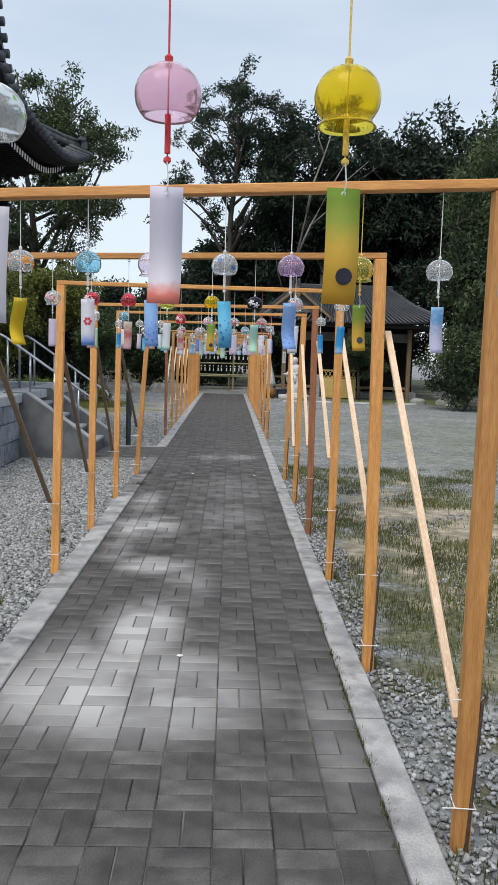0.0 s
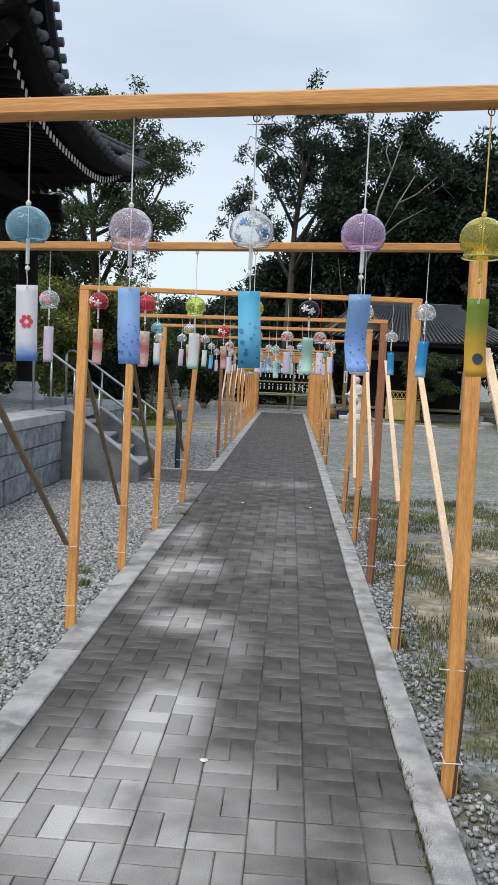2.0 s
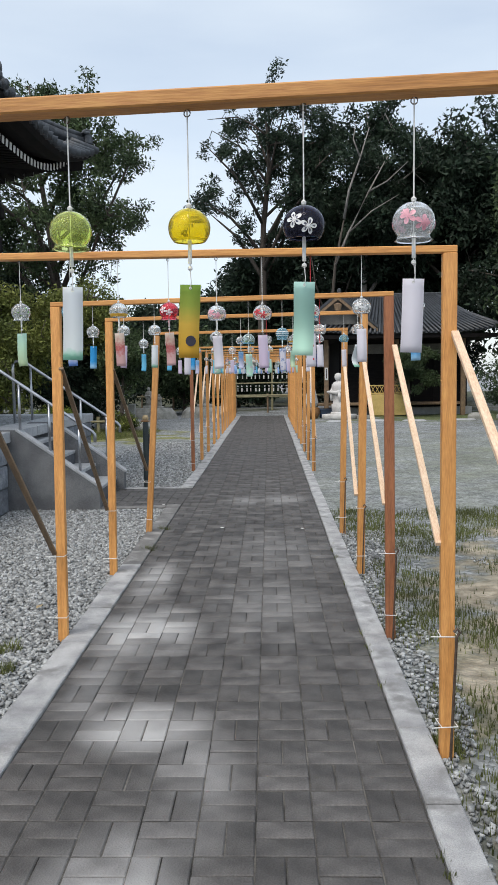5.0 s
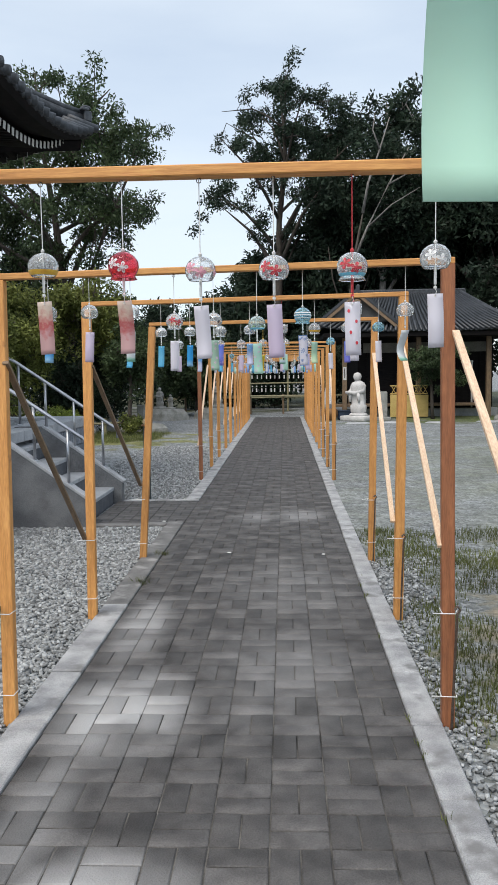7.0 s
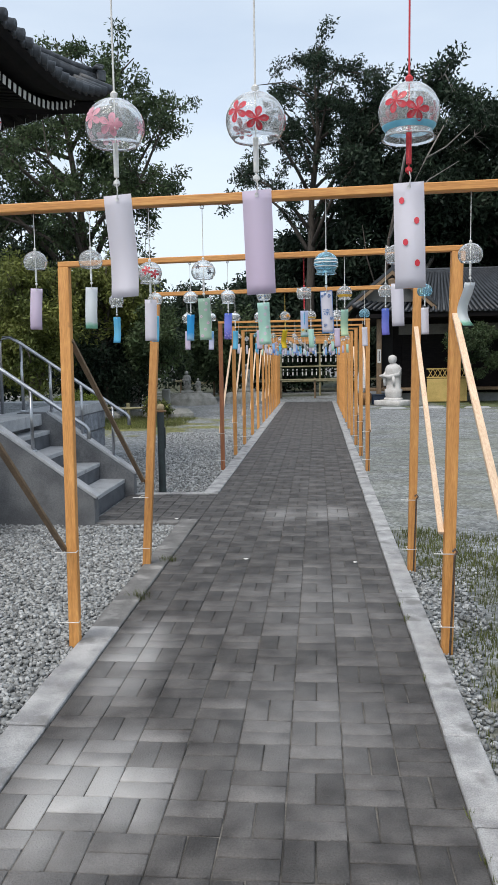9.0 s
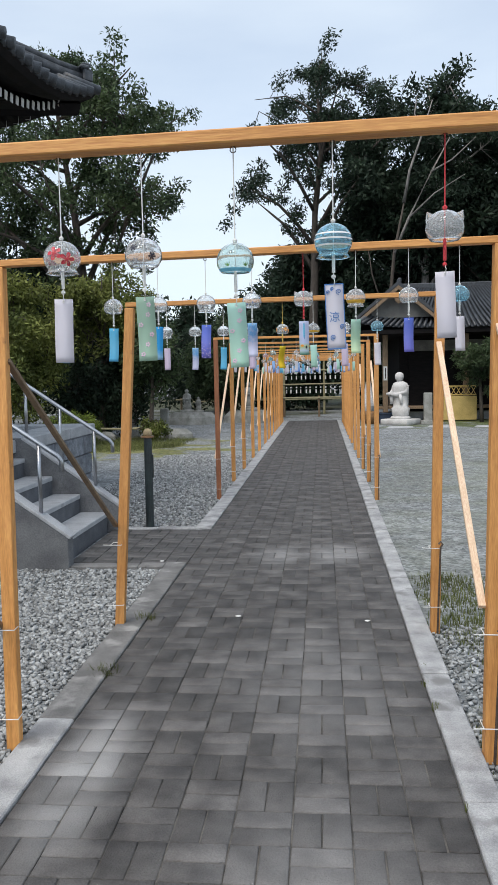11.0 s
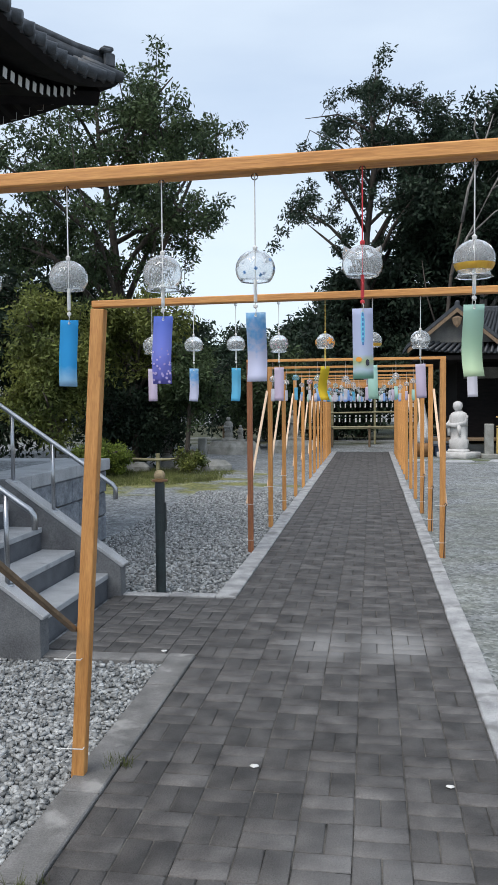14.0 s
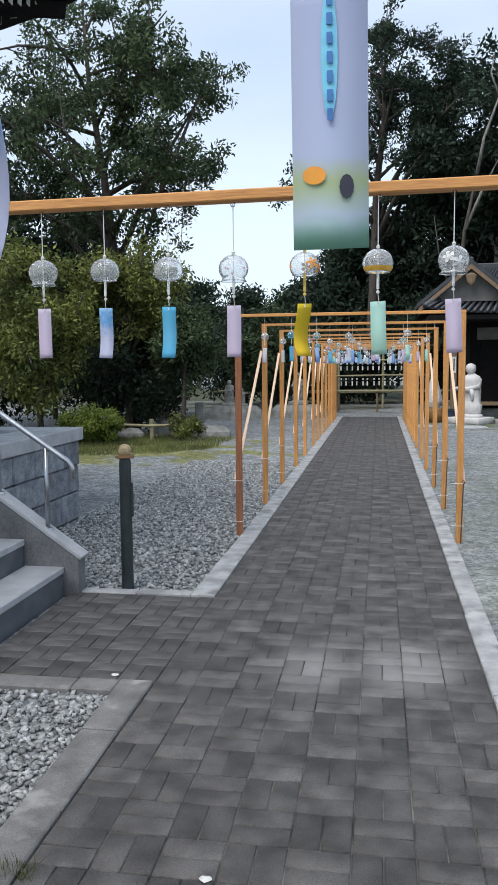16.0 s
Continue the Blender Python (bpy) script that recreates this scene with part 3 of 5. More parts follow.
pav = thing("temple_pavilion", "dark timber temple pavilion with upturned tiled eaves", "temple")


def eave(s):
    return 4.82 + 0.55 * abs(s) ** 3


def roof_side(turn):
    """One side of the hipped roof: concave slope, eave board, tile ribs and ends, rafters."""
    r = pose(CX, CY, 0, 0, 0, turn)
    far, half = (HX, HY) if turn == 0 else (HY, HX)
    n, rows = 30, 6

    def at(t, inset, dz):
        flare = 0.1 * abs(t) ** 3
        return r @ Vector((far + flare - inset, t * (half + flare - inset), eave(t) + dz))

    s = Shape()
    for i in range(n + 1):
        t = -1 + 2 * i / n
        for k in range(rows + 1):
            f = k / rows
            q = at(t, 0, 0)
            top = r @ Vector((0.3, t * 0.3, 7.3))
            p = q.lerp(top, f)
            s.v.append((p.x, p.y, q.z * (1 - f) + f * 5.2 + 2.1 * f ** 1.5))
    for i in range(n):
        for k in range(rows):
            p = i * (rows + 1) + k
            s.f.append((p, p + rows + 1, p + rows + 2, p + 1))
    part("roof_slope", s, M["roof_tile"], pav, "smoked grey tile roof slope")
    b = Shape()
    steps_in = ((0.0, -0.03), (0.05, -0.1), (0.2, -0.13), (0.9, -0.06), (0.91, -0.12), (1.9, 0.06))
    for i in range(n + 1):
        t = -1 + 2 * i / n
        for inset, dz in steps_in:
            b.v.append(tuple(at(t, inset, dz)))
    k6 = len(steps_in)
    for i in range(n):
        for k in range(k6 - 1):
            p = i * k6 + k
            b.f.append((p, p + 1, p + k6 + 1, p + k6))
    part("soffit", b, M["dark_timber"], pav, "dark boarded soffit")
    m = int(half * 2 / 0.235)
    for i in range(m):
        t = -1 + 2 * (i + 0.5) / m
        rib = Shape().path([at(t, -0.06, 0.04), at(t, 0.3, 0.12)], [0.06, 0.06], 12)
        part("tile_rib", rib, M["tile_end"], pav, "", True)
        pan = Shape().path([at(t + 1.0 / m, -0.02, 0.0), at(t + 1.0 / m, 0.2, 0.04)], [0.045, 0.045], 8)
        part("tile_pan", pan, M["roof_tile"], pav, "", True)
    turned = Matrix.Rotation(radians(turn), 4, "Z")
    for inset, drop, cnt in ((0.36, 0.23, int(half * 12)), (1.02, 0.12, int(half * 10))):
        for i in range(cnt):
            t = (-1 + 2 * (i + 0.5) / cnt) * 0.985
            raf = part("rafter", RAFTER, M["dark_timber"], pav)
            raf.matrix_local = Matrix.Translation(at(t, inset, -drop)) @ turned @ pose(0, 0, 0, 0, 5, 0)
            part("rafter_end", TIP, M["white"], raf, "white painted rafter end")


RAFTER = Shape().box(-0.66, 0.0, -0.035, 0.035, -0.045, 0.045).mesh("rafter", M["dark_timber"])
TIP = Shape().box(0.001, 0.008, -0.036, 0.036, -0.046, 0.046).mesh("rafter_end", M["white"])
for turn in (0, 90, -90):
    roof_side(turn)
part("roof_slope", Shape().prism([(CX - 4.2, 5.0), (CX - 0.3, 7.2), (CX - 0.3, 6.9), (CX - 4.2, 4.8)], CY - 3.3, CY + 3.3), M["roof_tile"], pav)
for sg in (1, -1):
    pts = [(CX + f * (HX + 0.1), CY + sg * f * (HY + 0.1), 5.47 - 0.32 * (1 - f) + 2.2 * (1 - f) ** 1.4) for f in (0.97, 0.9, 0.75, 0.55, 0.3, 0.05)]
    for k, (lift, rad) in enumerate(((0.0, 0.085), (0.1, 0.055))):
        part("hip_ridge", Shape().path([(x, y, z + lift) for x, y, z in pts], [rad] * 6, 8), M["tile_end"], pav, "stacked hip ridge tiles", True)
    turned = pose(CX + HX - 0.02, CY + sg * (HY - 0.02), 5.44, 0, 0, sg * 39)
    for x0, z0, w, h in ((0.0, 0.0, 0.1, 0.16), (-0.05, 0.15, 0.12, 0.05), (0.0, 0.2, 0.06, 0.05)):
        part("ridge_ornament", Shape().box(x0 - 0.06, x0 + 0.07, -w, w, z0, z0 + h, 0.015), M["tile_end"], pav, "upturned ridge-end tile").matrix_local = turned
    part("hip_beam", Shape().path([(CX + HX - 0.12, CY + sg * (HY - 0.12), 5.12), (CX + HX - 2.0, CY + sg * (HY - 2.0), 4.62)], [0.12, 0.14], 4), M["dark_timber"], pav)

# dormer gable over the steps
GX, GZ = -3.72, 8.6
for sg in (1, -1):
    verge = [(CY + sg * (2.0 * (1 - f)), 5.75 + (GZ - 5.75) * f ** 1.15) for f in (0, 0.2, 0.4, 0.6, 0.8, 1.0)]
    slope = Shape().prism([*verge, *[(y, z - 0.16) for y, z in reversed(verge)]], -6.6, GX, "x")
    part("dormer_slope", slope, M["roof_tile"], pav, "steep tiled slope of the dormer gable")
    board = Shape().prism([*[(y, z - 0.17) for y, z in verge], *[(y - sg * 0.05, z - 0.42) for y, z in reversed(verge)]], GX - 0.14, GX - 0.06, "x")
    part("bargeboard", board, M["dark_timber"], pav, "dark curved bargeboard")
    for k in range(14):
        f = (k + 0.3) / 14
        y, z = CY + sg * 2.0 * (1 - f), 5.75 + (GZ - 5.75) * f ** 1.15
        part("verge_tile", Shape().path([(GX - 0.3, y, z + 0.03), (GX + 0.07, y, z + 0.03)], [0.075, 0.075], 12), M["tile_end"], pav, "", True)
part("dormer_wall", Shape().prism([(CY - 1.8, 5.6), (CY + 1.8, 5.6), (CY, GZ - 0.3)], GX - 0.6, GX - 0.5, "x"), M["dark_timber"], pav)
for x in (-4.45, -8.75):
    for y in (CY - 2.1, CY + 2.1):
        part("column", Shape().lathe([(0.17, PZ + 0.3), (0.175, 2.5), (0.165, 4.3)], 18, (x, y, 0)), M["dark_timber"], pav, smooth=True)
        part("column_base", Shape().lathe([(0, PZ + 0.3), (0.2, PZ + 0.3), (0.25, PZ + 0.2), (0.2, PZ + 0.12), (0.3, PZ + 0.06), (0.32, PZ - 0.02)], 20, (x, y, 0)), M["granite"], pav, "rounded granite column base", smooth=True)
        part("bracket", Shape().box(x - 0.6, x + 0.6, y - 0.1, y + 0.1, 4.02, 4.2, 0.02).box(x - 0.1, x + 0.1, y - 0.6, y + 0.6, 4.03, 4.21, 0.02), M["dark_timber"], pav)
for y in (CY - 2.1, CY + 2.1):
    for z in (3.5, 4.22):
        part("tie_beam", Shape().box(-9.6, -3.9, y - 0.09, y + 0.09, z, z + 0.26, 0.015), M["dark_timber"], pav)
for x in (-4.45, -8.75):
    for z in (3.52, 4.24):
        part("tie_beam", Shape().box(x - 0.09, x + 0.09, CY - 2.7, CY + 2.7, z, z + 0.26, 0.015), M["dark_timber"], pav)
part("low_rail", Shape().box(-9.2, -4.7, CY + 2.05, CY + 2.15, 1.55, 1.68, 0.01), M["dark_timber"], pav)

# ---- house across the yard ----
house = thing("hall_house", "low dark timber hall with grey tiled roof", "house")
part("wall", Shape().box(2.9, 7.7, 31.4, 31.6, 0.25, 2.9).box(7.5, 7.7, 31.6, 36, 0.25, 2.9).box(2.9, 3.1, 31.6, 36, 0.25, 2.9), M["dark_timber"], house)
part("plaster_band", Shape().box(3.1, 7.55, 31.36, 31.4, 2.25, 2.6), M["plaster"], house, "grey plaster band under the eaves")
part("plinth", Shape().box(2.4, 7.8, 31.0, 36.2, -0.05, 0.25, 0.01), M["granite"], house, "pale stone plinth")
part("veranda", Shape().box(1.6, 7.4, 30.4, 31.4, 0.36, 0.44, 0.01), M["wood_grey"], house, "worn veranda boards")
for x in (2.35, 4.9, 7.3):
    part("porch_post", Shape().box(x - 0.08, x + 0.08, 30.3, 30.46, -0.03, 2.75, 0.01), M["wood_grey"], house)
for x in (3.3, 4.1, 4.9, 5.7, 6.5, 7.3):
    part("wall_stud", Shape().box(x - 0.05, x + 0.05, 31.35, 31.4, 0.25, 2.25), M["dark_timber"], house)
part("door_panel", Shape().box(3.2, 4.7, 31.34, 31.38, 0.45, 2.1).mesh("door_panel", M["dark_timber"]), None, house, "dim sliding lattice door")
EX0, EX1, EY0, EY1, EZ = 1.5, 8.45, 29.7, 36.6, 2.92


def hall_roof():
    """Hipped roof with gently sagging slopes and tile rolls."""
    n = 40
    front = Shape()
    for i in range(n + 1):
        t = i / n
        x = EX0 + (EX1 - EX0) * t
        lift = 0.18 * abs(2 * t - 1) ** 4
        tx = 3.3 + (6.9 - 3.3) * t
        for k in range(6):
            f = k / 5
            front.v.append((x + (tx - x) * f, EY0 + (33.1 - EY0) * f, EZ + lift * (1 - f) + 1.55 * (0.75 * f + 0.25 * f * f)))
    for i in range(n):
        for k in range(5):
            p = i * 6 + k
            front.f.append((p, p + 6, p + 7, p + 1))
    part("roof", front, M["roof_tile"], house, "grey tiled front roof slope")
    for i in range(n):
        t = (i + 0.5) / n
        x = EX0 + (EX1 - EX0) * t
        lift = 0.18 * abs(2 * t - 1) ** 4
        tx = 3.3 + (6.9 - 3.3) * t
        pts = [(x + (tx - x) * f, EY0 - 0.03 + (33.1 - EY0) * f, EZ + 0.03 + lift * (1 - f) + 1.55 * (0.75 * f + 0.25 * f * f)) for f in (0, 0.35, 0.7, 1.0)]
        part("tile_roll", Shape().path(pts, [0.05] * 4, 6), M["roof_tile"], house, "", True)
    side = Shape()
    for xs, xt in ((EX0, 3.3), (EX1, 6.9)):
        i = len(side.v)
        side.v += [(xs, EY0, EZ + 0.18), (xs, EY1, EZ + 0.18), (xt, 33.1, EZ + 1.55)]
        side.f.append((i, i + 1, i + 2))
    i = len(side.v)
    side.v += [(EX0, EY1, EZ + 0.18), (EX1, EY1, EZ + 0.18), (6.9, 33.1, EZ + 1.55), (3.3, 33.1, EZ + 1.55)]
    side.f.append((i, i + 1, i + 2, i + 3))
    part("roof_back", side, M["roof_tile"], house)
    part("eave_board", Shape().box(EX0 + 0.1, EX1 - 0.1, EY0 + 0.05, EY1, EZ - 0.16, EZ - 0.03), M["dark_timber"], house)
    part("ridge", Shape().box(3.1, 7.1, 33.0, 33.2, EZ + 1.5, EZ + 1.74, 0.03), M["tile_end"], house, "stacked ridge tiles")
    part("ridge_end", Shape().box(3.0, 3.14, 32.95, 33.25, EZ + 1.62, EZ + 1.95, 0.04), M["tile_end"], house)
    for sx, tx in ((EX0, 3.3), (EX1, 6.9)):
        part("hip_roll", Shape().path([(sx, EY0, EZ + 0.24), ((sx + tx) / 2, 31.4, EZ + 0.8), (tx, 33.1, EZ + 1.62)], [0.09, 0.085, 0.085], 8), M["tile_end"], house, "pale hip tiles", True)
    # gabled porch
    ax, ay, az = 2.75, 30.35, 4.3
    gb = Shape().prism([(ax - 1.15, 3.3), (ax, az - 0.06), (ax + 1.15, 3.3)], ay, ay + 0.06)
    part("gable", gb, M["plaster"], house, "weathered grey gable board")
    for sg in (-1, 1):
        sl = Shape().prism([(ax, az), (ax + sg * 1.45, 3.12), (ax + sg * 1.45, 3.24), (ax, az + 0.13)], ay - 0.3, 33.0)
        part("gable_roof", sl, M["roof_tile"], house, "grey tiled gable slope")
        bb = Shape().prism([(ax, az - 0.14), (ax + sg * 1.42, 2.98), (ax + sg * 1.42, 3.11), (ax, az - 0.01)], ay - 0.34, ay - 0.26)
        part("bargeboard", bb, M["wood_grey"], house, "pale weathered bargeboard")
    part("gable_pendant", Shape().lathe([(0, -0.3), (0.1, -0.2), (0.16, 0), (0, 0.06)], 10, (ax, ay - 0.3, az - 0.3), 1, 0.25), M["wood_grey"], house)


hall_roof()
part("lattice_rail", Shape().box(3.9, 5.2, 30.2, 30.24, 1.06, 1.1).box(3.9, 5.2, 30.2, 30.24, 0.78, 0.82), M["board"], house)
for k in range(8):
    x = 3.95 + k * 0.155
    part("lattice_slat", Shape().path([(x, 30.22, 0.8), (x + 0.155, 30.22, 1.08)], [0.012, 0.012], 4).path([(x + 0.155, 30.22, 0.8), (x, 30.22, 1.08)], [0.012, 0.012], 4), M["board"], house)
solid("notice_board", Shape().box(3.9, 5.2, 30.1, 30.16, 0.0, 0.76, 0.01), M["board"], "yellow boarded screen beside the hall", "board")
solid("white_pipe", Shape().tube((6.95, 31.3, -0.03), (6.95, 31.3, 1.9), 0.03).tube((6.75, 31.3, 1.9), (6.98, 31.3, 1.9), 0.03), M["white"], "thin white drainpipe by the dark wall", "pipe")
solid("stone_pillar", Shape().box(3.38, 3.62, 28.7, 28.94, -0.03, 0.92, 0.02).box(3.28, 3.72, 28.6, 29.04, -0.03, 0.08, 0.01), M["statue_old"], "square grey granite marker pillar", "stone pillar")
solid("clay_pot", Shape().lathe([(0, -0.03), (0.2, -0.03), (0.29, 0.15), (0.27, 0.33), (0.24, 0.36), (0.2, 0.33), (0, 0.3)], 16, (1.75, 29.2, 0)), M["clay"], "brown glazed clay pot on the gravel", "pot", True)
solid("plastic_crate", Shape().box(2.05, 2.5, 29.3, 29.7, -0.03, 0.3, 0.03).box(2.02, 2.53, 29.27, 29.73, 0.26, 0.3, 0.01), M["blue_plastic"], "dark blue plastic crate on the ground", "crate")
solid("hanging_net", Shape().lathe([(0.012, 1.9), (0.03, 1.5), (0.09, 1.15), (0.19, 0.75), (0.23, 0.5), (0.17, 0.35), (0, 0.3)], 14, (1.78, 29.9, 0), bumpy=lambda w, z: 1 + 0.1 * math.sin(5 * w + 17 * z)).tube((1.78, 29.9, 1.9), (1.78, 29.9, 2.8), 0.012), M["net"], "white net bag hanging from the porch eave", "net bag")
sign = thing("paper_sign", "narrow white paper notice on the porch post", "sign", (2.35, 30.28, 1.3))
part("paper", Shape().box(-0.06, 0.06, 0, 0.012, 0, 0.45), M["white"], sign)
part("writing", Shape().box(-0.015, 0.015, -0.004, -0.001, 0.06, 0.4), M["dark_timber"], sign)
for k, (x, y) in enumerate(((1.3, 27.6), (2.5, 27.3), (3.7, 27.5), (5.0, 27.2), (6.6, 27.4), (8.4, 27.6))):
    solid("stepping_stone", Shape().lathe([(0, 0.03), (0.3, 0.03), (0.36, 0.0), (0.36, -0.05)], 9, (x, y, -0.02), 1.1, 0.8, lambda w, z: 1 + 0.12 * math.sin(3 * w + x)), M["granite"], "flat pale stepping stone in the gravel", "stone", group="stepping stones")


# ---- stone statues ----
def robed_figure(h, seated=False):
    """A robed monk-like stone figure in one mesh, 1 unit of h tall, on its plinth."""
    s = Shape()
    s.box(-0.3 * h, 0.3 * h, -0.25 * h, 0.25 * h, -0.03, 0.09 * h, 0.015)
    s.lathe([(0, 0.09 * h), (0.2 * h, 0.09 * h), (0.17 * h, 0.14 * h), (0, 0.15 * h)], 16, (0, 0, 0), 1.1, 0.9)
    fold = lambda w, z: 1 + 0.05 * math.sin(9 * w + 6 * z) + 0.03 * math.sin(17 * w)
    s.lathe([(0.13 * h, 0.14 * h), (0.15 * h, 0.17 * h), (0.16 * h, 0.3 * h), (0.13 * h, 0.32 * h), (0.135 * h, 0.45 * h), (0.14 * h, 0.58 * h), (0.15 * h, 0.7 * h), (0.125 * h, 0.78 * h),
             (0.07 * h, 0.81 * h), (0.05 * h, 0.83 * h)], 28, (0, 0, 0), 1.15, 0.85, fold)
    s.lathe([(0.0, 0.82 * h), (0.045 * h, 0.825 * h), (0.075 * h, 0.86 * h), (0.088 * h, 0.91 * h), (0.075 * h, 0.965 * h), (0.04 * h, 0.99 * h), (0, h)], 20, (-0.01 * h, -0.02 * h, 0))
    for sg in (-1, 1):
        s.path([(sg * 0.13 * h, 0, 0.73 * h), (sg * 0.155 * h, -0.03 * h, 0.6 * h), (-0.08 * h + sg * 0.08 * h, -0.13 * h, 0.56 * h), (-0.15 * h, -0.15 * h, 0.58 * h)], [0.055 * h, 0.058 * h, 0.045 * h, 0.028 * h], 10)
        s.path([(sg * 0.1 * h - 0.04 * h, -0.1 * h, 0.57 * h), (sg * 0.11 * h - 0.03 * h, -0.1 * h, 0.38 * h)], [0.045 * h, 0.025 * h], 8)
    s.lathe([(0, 0.53 * h), (0.05 * h, 0.54 * h), (0.055 * h, 0.58 * h), (0, 0.59 * h)], 12, (-0.17 * h, -0.15 * h, 0.02 * h))
    return s


st = solid("stone_statue", robed_figure(1.56), M["statue"], "pale granite robed figure holding a bowl, on plinth", "statue", True)
st.matrix_world = pose(2.68, 28.8, 0, 0, 0, -38)
for x, y, h, yaw, lab in ((-4.15, 30.4, 0.75, 10, "weathered grey stone figure on a boulder plinth"), (-3.75, 30.3, 0.5, -10, "small weathered stone figure beside a larger one"), (-2.15, 31.0, 0.95, 0, "weathered grey stone figure behind the gates")):
    st = solid("stone_statue", robed_figure(h), M["statue_old"], lab, "statue", True)
    st.matrix_world = pose(x, y, 0.38, 0, 0, yaw)
    if h != 0.5:
        solid("statue_plinth", Shape().lathe([(0, 0.38), (0.5, 0.36), (0.62, 0.2), (0.68, -0.03)], 12, (x + (0.15 if h == 0.75 else 0), y, 0), 1.25, 0.8, lambda w, z: 1 + 0.08 * math.sin(4 * w + 1)), M["statue_old"], "rough stone plinth under a statue", "plinth")
for x, y, h, w in ((-4.75, 25.2, 1.0, 0.12), (-6.3, 26.0, 0.8, 0.1), (-3.9, 25.4, 0.7, 0.1)):
    solid("stone_marker", Shape().box(x - w, x + w, y - w, y + w, -0.03, h, 0.02).box(x - w * 1.6, x + w * 1.6, y - w * 1.6, y + w * 1.6, -0.03, 0.12, 0.01), M["statue_old"], "upright mossy granite marker among shrubs", "stone marker")
for k, (x, y, r) in enumerate(((-3.4, 24.4, 0.32), (-3.9, 24.6, 0.4), (-5.2, 24.2, 0.25), (-6.6, 23.2, 0.3), (8.2, 27.9, 0.3), (7.2, 28.2, 0.24), (8.9, 28.0, 0.36), (9.6, 27.8, 0.28))):
    ph = k * 1.7
    solid("garden_rock", Shape().lathe([(0, r * 0.75), (r * 0.6, r * 0.66), (r * 0.95, r * 0.3), (r, -0.05)], 10, (x, y, 0), 1.3, 0.9, lambda w, z: 1 + 0.15 * math.sin(3 * w + ph + 4 * z)), M["statue_old"], "rounded grey garden rock at the planting edge", "rock", group="garden rocks")
rail = thing("log_rail", "low pale log rail around the planting bed", "rail")
for x in (-5.4, -4.55, -3.75):
    part("log_post", Shape().tube((x, 23.6, -0.03), (x, 23.6, 0.42), 0.05), M["bamboo"], rail)
part("log_bar", Shape().path([(-5.5, 23.6, 0.31), (-4.6, 23.55, 0.28), (-3.7, 23.6, 0.31)], [0.026, 0.03, 0.026], 8), M["bamboo"], rail)

# ---- bamboo racks hung with small chimes ----
TINY = {}


def tiny_mesh(kind):
    if kind not in TINY:
        if kind == "bell":
            TINY[kind] = Shape().lathe([(0, 0.035), (0.022, 0.028), (0.034, 0.0), (0.024, -0.028)], 8).mesh("tiny_bell", M["net"], True)
        else:
            TINY[kind] = Shape().box(-0.026, 0.026, -0.002, 0.002, -0.23, -0.08).mesh("tiny_paper", M["white"])
    return TINY[kind]


for x0, x1, y in ((-4.6, -1.7, 35.5), (-1.2, 2.0, 36.2)):
    rack = thing("bamboo_rack", "bamboo rack hung with rows of small glass chimes", "rack", (0, y, 0), "chime racks behind the path")
    for x in (x0, (x0 + x1) / 2, x1):
        part("rack_post", Shape().tube((x, 0, -0.03), (x, 0, 2.25), 0.045), M["bamboo"], rack)
    for z in (0.55, 1.15, 1.7, 2.2):
        part("rack_bar", Shape().tube((x0 - 0.2, -0.04, z), (x1 + 0.2, -0.04, z + 0.03), 0.03), M["bamboo"], rack)
    for z in (1.15, 1.7):
        n = int((x1 - x0) / 0.2)
        for i in range(n):
            x = x0 + 0.1 + i * (x1 - x0 - 0.1) / n + random.uniform(-0.03, 0.03)
            b = part("rack_chime", tiny_mesh("bell"), None, rack)
            b.matrix_local = pose(x, -0.09, z - 0.12)
            part("rack_paper", tiny_mesh("paper"), None, b).matrix_local = pose(0, 0, 0, 0, 0, random.uniform(-50, 50))
lf = thing("low_fence", "low bamboo fence closing the end of the path", "fence", (0, 34.0, 0))
for k in range(9):
    part("fence_post", Shape().tube((-5 + k * 1.3, 0, -0.03), (-5 + k * 1.3, 0, 0.75), 0.04), M["wood_grey"], lf)
part("fence_bar", Shape().tube((-5.2, -0.05, 0.68), (5.6, -0.05, 0.68), 0.035), M["bamboo"], lf)


# ---- trees and shrubs ----
def leaf_cloud(name, centres, spread, per, size, material, rng, parent, droop=0.35, label=""):
    c = np.repeat(np.asarray(centres), per, axis=0)
    n = len(c)
    off = rng.normal(size=(n, 3))
    off *= rng.uniform(0.0, 1.0, (n, 1)) ** 0.45 / np.linalg.norm(off, axis=1, keepdims=True) * 1.55 * np.asarray(spread)
    p = c + off
    p[:, 2] = np.maximum(p[:, 2], 0.05)
    d = rng.normal(size=(n, 3))
    d[:, 2] -= droop
    d /= np.linalg.norm(d, axis=1, keepdims=True)
    s = np.cross(d, rng.normal(size=(n, 3)))
    s /= np.linalg.norm(s, axis=1, keepdims=True)
    L = size * rng.uniform(0.6, 1.35, (n, 1))
    w = L * 0.19
    v = np.stack([p, p + d * L * 0.45 + s * w, p + d * L, p + d * L * 0.45 - s * w], axis=1).reshape(-1, 3)
    f = np.arange(4 * n).reshape(n, 4)
    return part(name, fast_mesh(name, v, f, material), None, parent, label)


